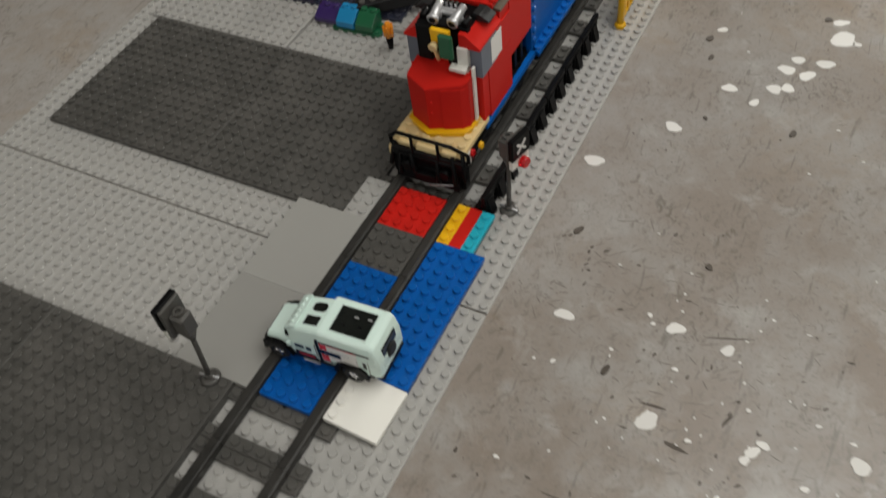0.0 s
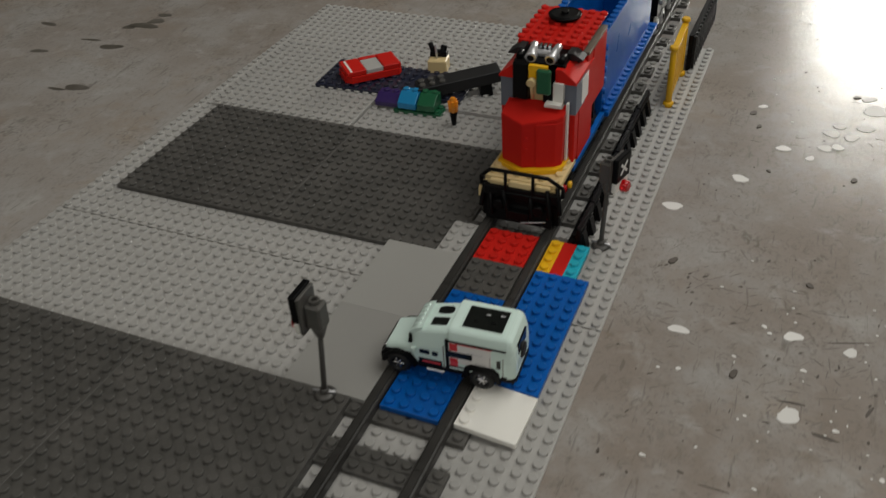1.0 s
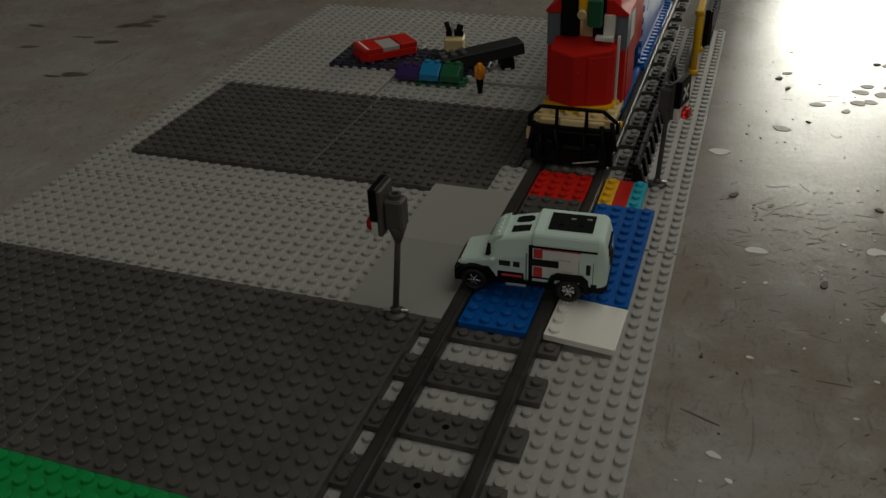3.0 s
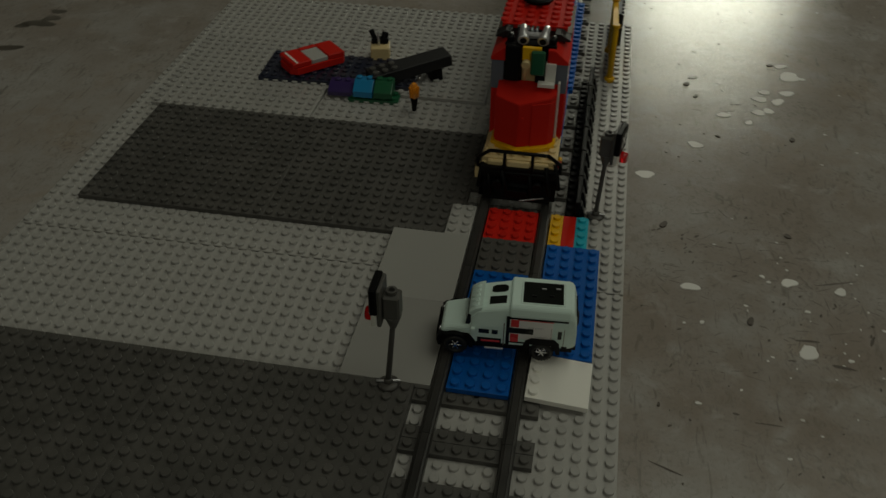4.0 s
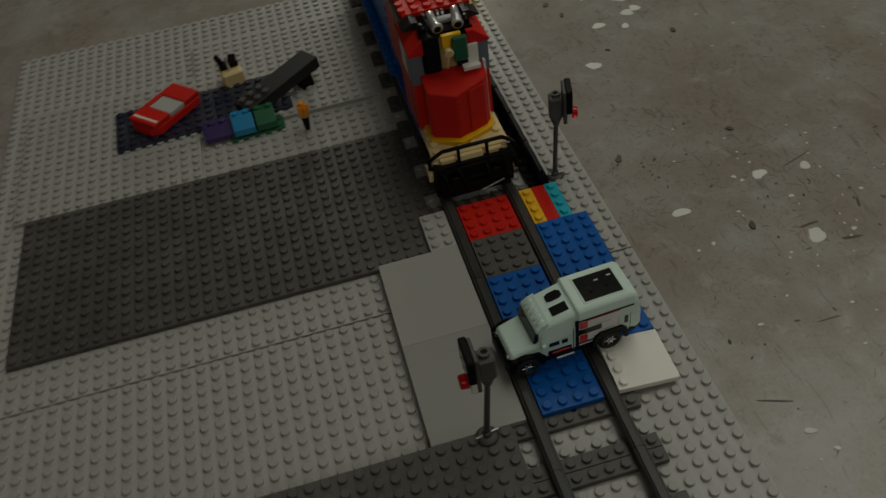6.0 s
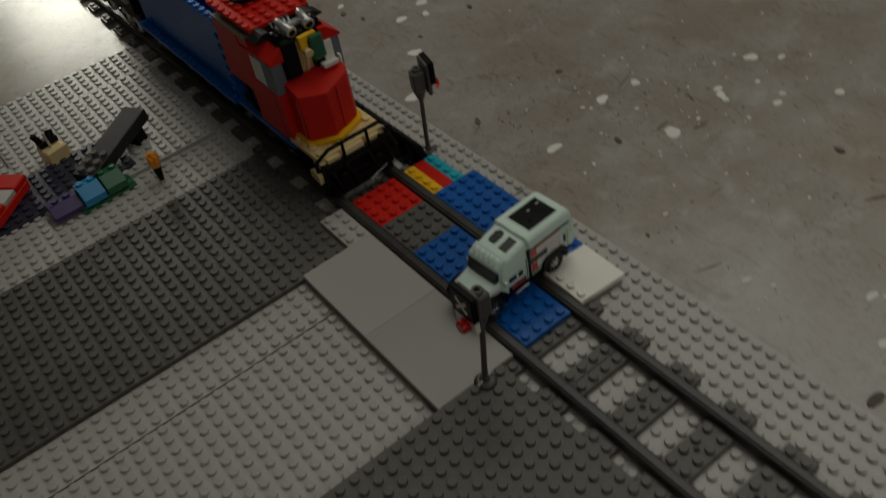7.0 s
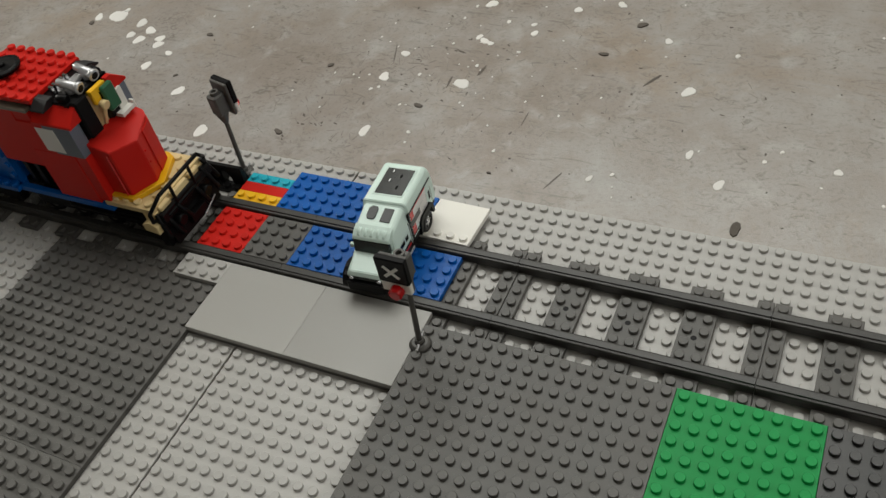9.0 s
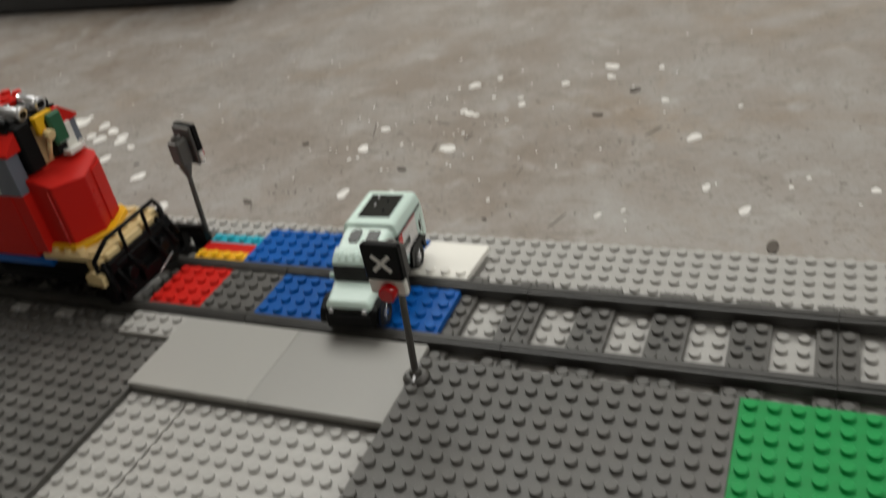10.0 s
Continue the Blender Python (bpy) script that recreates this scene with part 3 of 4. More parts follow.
# ---- the toy truck stalled on the crossing ----
def truck():
    ob = thing("toy_truck", 1.2, 8.75, 1.12, "pale mint die-cast toy truck with black roof panels across the rails", "toy truck", turn=3.5)

    def ring(x, w, z0, zb, wt, zt):
        half = [(w * 0.9, z0), (w, z0 + 0.18), (w, zb), (wt + 0.06, zt - 0.16), (wt - 0.14, zt)]
        return [(x, -a, b) for a, b in half] + [(x, a, b) for a, b in reversed(half)]
    body = loft([ring(-4.2, 1.42, 1.17, 1.45, 1.36, 1.72), ring(-4.05, 1.5, 1.22, 1.75, 1.36, 2.02), ring(-3.3, 1.54, 1.12, 1.87, 1.42, 2.2),
                 ring(-2.45, 1.64, 1.02, 1.92, 1.54, 2.34), ring(-2.28, 1.7, 1.02, 2.1, 1.5, 2.5), ring(-2.05, 1.78, 1.02, 2.35, 1.46, 3.5),
                 ring(-1.8, 1.8, 1.02, 2.45, 1.46, 3.76), ring(0.18, 1.82, 1.02, 3.0, 1.52, 4.2), ring(0.26, 1.84, 1.02, 3.78, 1.66, 4.42),
                 ring(3.95, 1.84, 1.07, 3.78, 1.66, 4.4), ring(4.2, 1.8, 1.12, 3.6, 1.6, 4.22), ring(4.42, 1.74, 1.22, 2.9, 1.58, 3.4), ring(4.48, 1.7, 1.32, 2.0, 1.6, 2.6)])
    bmesh.ops.recalc_face_normals(body, faces=body.faces)
    bmesh.ops.bevel(body, geom=[e for e in body.edges if e.calc_face_angle(0) > 0.5], offset=0.05 * S, segments=2, affect="EDGES")
    part("body", body, MINT, ob)
    part("chassis", cube(-4.1, 4.3, -1.5, 1.5, 0.6, 1.2), BLACK, ob)
    part("bumper", soft_prism([(-4.5, -1.4), (-4.25, -1.65), (-3.9, -1.75), (-3.9, 1.75), (-4.25, 1.65), (-4.5, 1.4)], 2, 0.55, 1.32), BLACK, ob)
    part("grille", cube(-4.3, -4.1, -1.1, 1.1, 1.25, 1.66, c=0.04), GLASS_BLACK, ob)
    for y in (-1.1, 1.1):
        part("headlight", bar((-4.18, y, 1.5), (-4.34, y, 1.5), 0.2), CHROME, ob)
    part("rear_bumper", cube(4.2, 4.52, -1.6, 1.6, 0.95, 1.3), BLACK, ob)
    # glazing, a little proud of the bodywork
    wind = soft_prism([(-2.62, 2.36), (-2.46, 3.26), (-2.1, 3.3), (-2.24, 2.34)], 1, -1.42, 1.42, 0.015)
    part("windscreen", wind, GLASS_BLACK, ob)
    part("roof_visor", soft_prism([(-2.44, 3.3), (-2.34, 3.5), (-1.95, 3.8), (-1.5, 3.96), (-1.9, 3.0)], 1, -1.48, 1.48, 0.05), MINT, ob)
    for i in range(5):
        y = -1.0 + 0.5 * i
        part("visor_lamp", bar((-2.2, y, 3.5), (-1.75, y, 3.82), 0.16), MINT, ob)
    part("roof_panel", cube(0.95, 3.5, -1.16, 1.06, 4.36, 4.47, c=0.03), GLASS_BLACK, ob, "black glossy roof panel")
    part("roof_panel_frame", cube(0.82, 3.63, -1.28, 1.18, 4.3, 4.445, c=0.03), MINT, ob)
    hatch = soft_prism([(-1.15, -1.02), (-0.05, -1.02), (-0.05, -0.22), (-1.15, -0.22)], 2, 0.0, 0.07, 0.03)
    h1 = part("roof_hatch", hatch, GLASS_BLACK, ob, at=(0, 0, 4.12))
    h1.rotation_euler = (0, -0.2, 0)
    hatch = soft_prism([(-1.05, 0.3), (-0.8, 0.2), (-0.2, 0.2), (0.0, 0.35), (0.0, 0.75), (-0.2, 0.95), (-0.8, 0.95), (-1.05, 0.8)], 2, 0.0, 0.1, 0.03)
    h2 = part("roof_hatch", hatch, GLASS_BLACK, ob, at=(0, 0, 4.12))
    h2.rotation_euler = (0, -0.2, 0)
    for i, (x, y) in enumerate(((1.5, -0.5), (2.1, 0.3), (2.6, -0.4), (3.0, 0.4))):
        part("roof_fitting", cube(x, x + 0.3, y, y + 0.12, 4.45, 4.53, c=0.02), SILVER if i % 2 else BLACK, ob)
    part("rear_window", cube(4.2, 4.47, -1.0, 1.05, 2.3, 3.6, c=0.05), GLASS_BLACK, ob)
    part("spare_wheel", bar((4.4, 0.1, 2.4), (4.62, 0.1, 2.4), 0.62, 0.56, 20), RUBBER, ob)
    for s in (-1, 1):
        e = s * 1.84

        def decal(name, x0, x1, z0, z1, material, proud=0.0, label=""):
            a, b = sorted((e - s * 0.1, e + s * (0.02 + proud)))
            part(name, cube(x0, x1, a, b, z0, z1, c=0.01), material, ob, label)
        decal("side_panel", 0.45, 2.95, 1.75, 3.46, PALE_PRINT, 0.0, "pale printed side panel")
        decal("red_stripe", 0.3, 0.82, 1.5, 2.2, RED_STRIPE, 0.012)
        decal("red_stripe", 0.3, 0.82, 2.8, 3.44, RED_STRIPE, 0.012)
        decal("red_line", 0.7, 3.0, 3.4, 3.46, RED_STRIPE, 0.012)
        decal("black_stripe", 0.02, 0.24, 1.2, 3.6, BLACK, 0.008)
        decal("black_stripe", 0.1, 3.9, 3.48, 3.62, BLACK, 0.01)
        decal("side_window", 0.1, 1.75, 2.26, 2.74, GLASS_BLACK, 0.02)
        decal("black_stripe", 0.24, 1.5, 1.38, 1.5, BLACK, 0.008)
        decal("cab_window", -1.72, -1.05, 2.0, 2.36, GLASS_BLACK, -0.03)
        decal("cab_window", -0.88, -0.5, 2.0, 2.36, GLASS_BLACK, -0.01)
        decal("door_print", -1.55, -0.35, 1.3, 1.46, RED_STRIPE)
        decal("door_print", -1.8, -0.25, 1.1, 1.62, BLACK, -0.01)
        decal("small_hatch", 3.3, 3.55, 2.0, 2.7, GLASS_BLACK)
        decal("side_print", 2.95, 3.3, 1.2, 1.42, BLACK)
        decal("side_print", 3.6, 3.95, 1.15, 1.4, BLACK)
        decal("side_print", 1.4, 2.4, 2.78, 2.88, SLATE)
        decal("side_print", 1.9, 2.6, 2.0, 2.12, SLATE)
        decal("panel_gap", -0.14, -0.08, 0.95, 3.0, OLIVE)
        decal("panel_gap", 2.86, 2.92, 0.95, 2.9, OLIVE)
        decal("panel_gap", 3.68, 3.72, 1.4, 2.9, OLIVE)
        part("front_guard", soft_prism([(-4.4, 0.7), (-4.4, 1.35), (-4.15, 1.6), (-2.35, 1.74), (-1.95, 1.3), (-1.9, 0.75)], 1, *sorted((s * 1.3, s * 1.84)), 0.05), BLACK, ob)
        part("side_pillar", cube(-2.26, -2.0, *sorted((s * 1.34, s * 1.5)), 2.4, 3.2, c=0.04), MINT, ob)
        part("sill", cube(-1.9, 1.5, *sorted((s * 1.5, s * 1.86)), 0.78, 1.16, c=0.05), BLACK, ob)
        part("step", cube(-1.3, -0.1, *sorted((s * 1.5, s * 1.95)), 0.7, 0.86), SILVER, ob)
        part("mirror", cube(-2.25, -1.95, *sorted((s * 1.75, s * 2.05)), 2.15, 2.5, c=0.06), MINT, ob)
        for xw in (-3.2, 2.35):
            if xw > 0:
                part("fender", soft_prism([(xw - 1.35, 0.75), (xw - 1.05, 1.7), (xw - 0.7, 1.95), (xw + 0.75, 1.95), (xw + 1.1, 1.6), (xw + 1.2, 0.75), (xw + 0.95, 0.75), (xw + 0.75, 1.5), (xw - 0.75, 1.5), (xw - 1.0, 0.75)], 1, *sorted((s * 1.3, s * 2.02)), 0.02), BLACK, ob)
            outer = [(xw + 1.15 * math.cos(a), 0.72 + 1.06 * math.sin(a)) for a in [math.pi * i / 10 for i in range(11)]]
            inner = [(xw + 0.9 * math.cos(a), 0.72 + 0.9 * math.sin(a)) for a in [math.pi * i / 10 for i in range(10, -1, -1)]]
            arch = None if xw > 0 else prism(bmesh.new(), outer + inner, 1, *sorted((s * 1.3, s * 1.96)))
            if arch:
                part("fender", arch, BLACK, ob)
            y0, y1 = sorted((s * 1.3, s * 2.0))
            tyre = bmesh.new()
            n = 24
            prof = [(0.55, y0), (0.82, y0 + 0.03), (0.9, y0 + 0.14), (0.9, y1 - 0.14), (0.82, y1 - 0.03), (0.55, y1)]
            rows = [[tyre.verts.new(Vector((r * math.cos(6.28318 * i / n), y, r * math.sin(6.28318 * i / n))) * S) for i in range(n)] for r, y in prof]
            for a, b in zip(rows, rows[1:] + rows[:1]):
                for i in range(n):
                    tyre.faces.new((a[i], a[(i + 1) % n], b[(i + 1) % n], b[i])).smooth = True
            for i in range(n):
                a = 6.28318 * (i + 0.5) / n
                c, d = math.cos(a), math.sin(a)
                box(tyre, 0.9 * c - 0.06, 0.9 * c + 0.06, y0 + 0.1, y1 - 0.1, 0.9 * d - 0.06, 0.9 * d + 0.06, c=0.02)
            wheel = part("wheel", tyre, RUBBER, ob, "black treaded tyre", at=(xw, 0, 0.79))
            wheel.scale = (0.83, 1.0, 0.87)
            rim = bmesh.new()
            rod(rim, (0, s * 1.35, 0), (0, s * 1.78, 0), 0.56, 0.56, 20)
            rod(rim, (0, s * 1.8, 0), (0, s * 2.0, 0), 0.2, 0.15, 12)
            for i in range(6):
                a = 6.28318 * i / 6
                rod(rim, (0, s * 1.88, 0), (0.5 * math.cos(a), s * 1.88, 0.5 * math.sin(a)), 0.1, 0.09, 8)
            part("rim", rim, CHROME, wheel, "chrome spoked rim")
    ob.scale = (1.0, 0.91, 0.97)
    return ob


truck()


# ---- the train ----
def engine():
    ob = thing("toy_locomotive", 0, 25, 0, "red brick-built toy locomotive with tan deck and black railing", "toy train")
    Y = 25.0

    def bx(name, x0, x1, y0, y1, z0, z1, m, label="", c=0.025):
        return part(name, cube(x0, x1, y0 - Y, y1 - Y, z0, z1, c=c), m, ob, label)
    # running gear
    bx("chassis", -2.3, 2.3, 25.9, 40.0, 2.6, 4.2, BLACK)
    bx("snow_plough", -3.1, 3.1, 25.2, 25.9, 1.15, 3.6, BLACK)
    part("plough_blade", prism(bmesh.new(), [(0.35, 1.15), (-0.25, 1.2), (0.05, 2.2), (0.35, 2.9)], 0, -2.7, 2.7), BLACK, ob)
    bx("coupling", -0.9, 0.9, 24.5, 25.4, 1.6, 2.3, BLACK)
    for x in (-1.6, 1.6):
        part("buffer", bar((x, 0.3, 2.7), (x, -0.5, 2.7), 0.4, 0.45), BLACK, ob)
    part("coupling_pin", bar((0.3, -0.6, 1.5), (2.2, -0.2, 1.7), 0.07), SILVER, ob)
    for y in (28.2, 31.2, 34.4, 37.4):
        for s in (-1, 1):
            w = part("wheel", bar((s * 1.6, y - Y, 2.05), (s * 2.28, y - Y, 2.05), 0.98, 0.92, 22), BLACK, ob)
            part("hub", bar((s * 2.24, y - Y, 2.05), (s * 2.36, y - Y, 2.05), 0.4, 0.3), DARK, w)
    for s in (-1, 1):
        bx("bogie_side", *sorted((s * 2.3, s * 2.46)), 27.0, 38.6, 2.0, 3.0, BLACK, c=0.06)
        bx("side_sill", *sorted((s * 2.6, s * 3.05)), 29.5, 40, 3.7, 4.2, BLUE)
    bx("deck", -3, 3, 25.6, 30.0, 4.2, 4.6, TAN, "tan studded deck")
    bx("deck_edge", -3, 3, 25.5, 26.6, 3.8, 4.2, TAN)
    for x, y, z in [p for p in grid(-3, 3, 26, 30, 4.6) if abs(p[0]) > 2.3 or p[1] < 26.6]:
        part("stud", stud_mesh(TAN), TAN, ob, at=(x, y - Y - 0.3, z))
    part("deck_lip", soft_prism([(0.35, 3.5), (0.05, 3.9), (0.3, 4.5), (0.62, 4.5), (0.62, 3.5)], 0, -0.95, 0.85, 0.05), TAN, ob)
    for x in (-1.9, 1.75):
        part("deck_bracket", cube(x - 0.6, x + 0.6, 0.2, 0.62, 4.05, 4.5, c=0.08), TAN, ob)
    part("step_block", soft_prism([(0.3, 2.7), (1.6, 2.9), (1.6, 3.5), (0.9, 3.8), (0.3, 3.4)], 0, -3.5, -2.6, 0.05), TAN, ob)
    for s in (-1, 1):
        part("corner_slope", prism(bmesh.new(), [(0.4, 3.0), (1.5, 3.0), (1.5, 4.2), (0.9, 4.2)], 0, *sorted((s * 2.2, s * 3.05))), WHITE if s > 0 else TAN, ob)
    part("marker_lamp", bar((3.0, 1.6, 3.9), (3.3, 1.6, 3.9), 0.3), RED_LENS, ob)
    part("marker_lamp", bar((3.0, 3.0, 3.4), (3.3, 3.0, 3.4), 0.3), YELLOW, ob)
    # front railing
    rail = bmesh.new()
    z1, z0, yf = 5.6, 3.9, -0.05
    pts = [(-3.3, 0.55, 3.7), (-3.3, 0.55, 4.5), (-2.3, yf, z1), (2.3, yf, z1), (3.3, 0.55, 4.5), (3.3, 0.55, 3.7)]
    for p, q in zip(pts, pts[1:]):
        rod(rail, p, q, 0.15, seg=10)
    for x in (-1.1, 1.1):
        rod(rail, (x, yf, z0 - 0.3), (x, yf, z1), 0.13, seg=10)
    rod(rail, (-3.3, 0.55, 3.8), (-2.2, yf, z0 - 0.2), 0.15, seg=10)
    rod(rail, (3.3, 0.55, 3.8), (2.2, yf, z0 - 0.2), 0.15, seg=10)
    rod(rail, (-2.3, yf, z0 - 0.2), (2.3, yf, z0 - 0.2), 0.17, seg=10)
    part("railing", rail, BLACK, ob, "black front railing")
    hoses = ((-2.4, 0.1, 3.6, -2.1, -0.5, 1.8), (-1.3, -0.1, 3.9, -0.8, -0.55, 2.4), (0.9, 0.0, 3.8, 1.2, -0.6, 2.0), (2.2, 0.1, 4.4, 2.6, -0.5, 2.2), (2.9, 0.4, 4.6, 3.3, -0.2, 2.6), (-2.9, 0.4, 4.2, -3.1, -0.2, 2.2))
    for h in hoses:
        part("brake_hose", bar(h[:3], h[3:], 0.17, 0.2, 10), BLACK, ob)
    part("front_beam", cube(-2.9, 3.1, -0.12, 0.4, 3.3, 4.15, c=0.08), BLACK, ob)
    # yellow footing and red chamfered nose
    part("nose_footing", soft_prism([(-2.6, 4.9), (-2.6, 2.45), (-0.4, 1.2), (2.25, 2.3), (2.6, 3.0), (2.6, 4.9)], 2, 4.6, 5.0, 0.03), YELLOW, ob)
    lo = [(-2.3, 4.6), (-2.3, 2.6), (-0.4, 1.72), (1.95, 2.72), (2.35, 3.2), (2.35, 4.6)]
    nose = loft([[(x, y, 5.0) for x, y in lo], [(x * 1.02, y, 8.8 + 0.26 * (y - 1.72)) for x, y in lo]])
    bmesh.ops.recalc_face_normals(nose, faces=nose.faces)
    bmesh.ops.bevel(nose, geom=nose.edges[:], offset=0.05 * S, segments=2, affect="EDGES")
    part("nose", nose, RED, ob, "red wedge-shaped nose")
    part("nose_panel", soft_prism([(0.62, 2.06), (1.97, 2.63), (2.38, 3.14), (2.3, 3.2), (1.9, 2.76), (0.62, 2.2)], 2, 5.02, 8.72, 0.02), RED, ob)
    for x, z in ((-0.15, 6.6), (-0.1, 7.6)):
        part("nose_stud", bar((x, 1.9, z), (x + 0.03, 1.76, z), 0.1, 0.09, 10), RED, ob)
    bx("white_strip", 2.38, 2.56, 28.8, 29.2, 5.0, 9.9, WHITE)
    # Lighter red strip paints the pale reflection on the nose's left side.
    bx("edge_strip", -2.4, -2.3, 27.95, 28.05, 5.0, 8.7, RED_STRIPE)
    # cab
    bx("cab_front", -2.95, 2.95, 29.4, 30.4, 4.6, 8.7, RED)
    for s in (-1, 1):
        bx("cab_side", *sorted((s * 2.0, s * 3.0)), 30.42, 34.4, 4.3, 8.7, RED)
        bx("cab_window_block", *sorted((s * 2.0, s * 3.0)), 29.4, 32.0, 8.72, 11.3, SLATE, "grey-blue cab corner window")
        bx("cab_window_pane", *sorted((s * 2.9, s * 3.02)), 31.0, 32.8, 8.9, 11.0, PALE_PRINT)
        bx("cab_rear_block", *sorted((s * 2.0, s * 3.0)), 32.02, 34.4, 8.72, 11.3, RED)
        part("roof_slope", soft_prism([(s * 3.05, 11.3), (s * 3.05, 11.5), (s * 1.9, 12.45), (s * 1.4, 12.45), (s * 1.4, 11.3)], 1, 29.1 - Y, 32.8 - Y, 0.04), RED, ob)
    for s in (-1, 1):
        bx("cab_front_bar", *sorted((s * 0.6, s * 2.0)), 29.5, 30.0, 8.72, 12.6, BLACK)
    bx("cab_front_panel", -0.6, 0.6, 29.7, 30.1, 8.72, 12.0, TAN)
    bx("cab_white_block", 1.3, 2.1, 28.9, 29.5, 9.0, 11.4, WHITE)
    bx("cab_white_foot", 0.8, 2.1, 28.4, 29.5, 9.6, 9.9, WHITE)
    bx("cab_black_block", 0.5, 1.35, 29.0, 29.6, 9.7, 11.0, BLACK)
    bx("cab_dark_block", -1.9, -0.7, 28.9, 29.6, 9.7, 12.7, BLACK, c=0.1)
    bx("yellow_arm", -0.55, 0.9, 28.6, 29.0, 12.3, 12.75, YELLOW)
    bx("yellow_arm", -0.55, 0.1, 28.6, 29.0, 11.6, 12.4, YELLOW, c=0.08)
    bx("green_shield", 0.15, 1.25, 28.3, 28.7, 10.6, 12.6, DARK_GREEN, c=0.12)
    part("lever_ball", bar((-0.2, 3.1, 11.5), (-0.2, 3.6, 11.6), 0.36, 0.3), TAN, ob)
    part("lever", bar((-0.2, 3.4, 11.4), (-0.3, 4.0, 9.9), 0.15), TAN, ob)
    # roof
    bx("roof_plate", -1.95, 1.95, 29.5, 32.8, 12.3, 12.62, BLACK)
    bx("roof_step", -2.5, 2.5, 31.6, 32.78, 11.9, 12.5, BLACK)
    for x in (-0.85, 0.85):
        horn = bar((x * 0.9 + 0.15, 4.4, 13.05), (x * 1.1 + 0.15, 6.0, 13.45), 0.38, 0.28)
        rod(horn, (x * 0.88 + 0.15, 4.25, 13.02), (x * 0.92 + 0.15, 4.6, 13.1), 0.46, 0.42)
        rod(horn, (x + 0.15, 5.2, 12.6), (x + 0.15, 5.2, 13.2), 0.35)
        hn = part("horn", horn, SILVER, ob, "silver horn")
        part("horn_mouth", bar((x * 0.88 + 0.15, 4.2, 13.01), (x * 0.89 + 0.15, 4.3, 13.03), 0.28), BLACK, hn)
        rod(bm := bmesh.new(), (x * 1.9, 4.7, 12.8), (x * 2.0, 5.5, 12.9), 0.28)
        part("roof_knob", bm, BLACK, ob)
    for s in (-1, 1):
        part("roof_corner", soft_prism([(s * 2.95, 12.38), (s * 2.95, 12.5), (s * 2.2, 12.95), (s * 1.7, 12.95), (s * 1.7, 12.38)], 1, 31.0 - Y, 32.25 - Y, 0.03), SLAB, ob)
    for k in range(5):
        part("chrome_tooth", cube(-1.3 + 0.36 * k, -1.05 + 0.36 * k, 6.2, 6.6, 12.6, 13.3, c=0.05), CHROME, ob)
    part("engine_block", cube(-1.1, 1.0, 5.5, 6.15, 12.6, 13.0, c=0.1), SILVER, ob)
    bx("rear_body", -2.95, 2.95, 34.42, 38.4, 7.0, 12.1, RED)
    bx("engine_room", -2.1, 2.1, 34.42, 38.3, 4.22, 6.98, BLACK)
    for s in (-1, 1):
        for k in range(3):
            bx("engine_rib", *sorted((s * 2.1, s * 2.45)), 34.9 + 1.2 * k, 35.4 + 1.2 * k, 4.3, 6.9, BLACK, c=0.05)
    bx("body_band", -2.98, 2.98, 32.82, 38.42, 12.12, 12.36, OLIVE)
    bx("rear_body_fill", -2.9, 2.9, 32.82, 34.4, 11.32, 12.1, RED)
    bx("red_roof", -2.6, 2.6, 32.3, 39.4, 12.64, 13.0, RED)
    for p in grid(-3, 3, 32, 39, 13.0):
        if abs(p[0]) < 2.6:
            part("stud", stud_mesh(RED), RED, ob, at=(p[0], p[1] - Y + 0.35, p[2]))
    dish = bmesh.new()
    rod(dish, (-0.2, 11.9, 13.15), (-0.2, 11.9, 13.4), 0.8, 1.2, 24)
    rod(dish, (-0.2, 11.9, 13.35), (-0.2, 11.9, 13.6), 1.35, 1.3, 24)
    part("roof_dome", dish, BLACK, ob)
    part("dome_knob", bar((-0.2, 11.9, 13.55), (-0.2, 11.9, 13.8), 0.3), BLACK, ob)
    for s in (-1, 1):
        part("coupling_rod", bar((s * 2.5, 3.0, 2.5), (s * 2.5, 10.0, 2.6), 0.14), BLACK, ob)
        bx("cylinder_block", *sorted((s * 2.25, s * 2.75)), 34.6, 37.0, 3.0, 4.2, BLACK, c=0.08)
    return ob


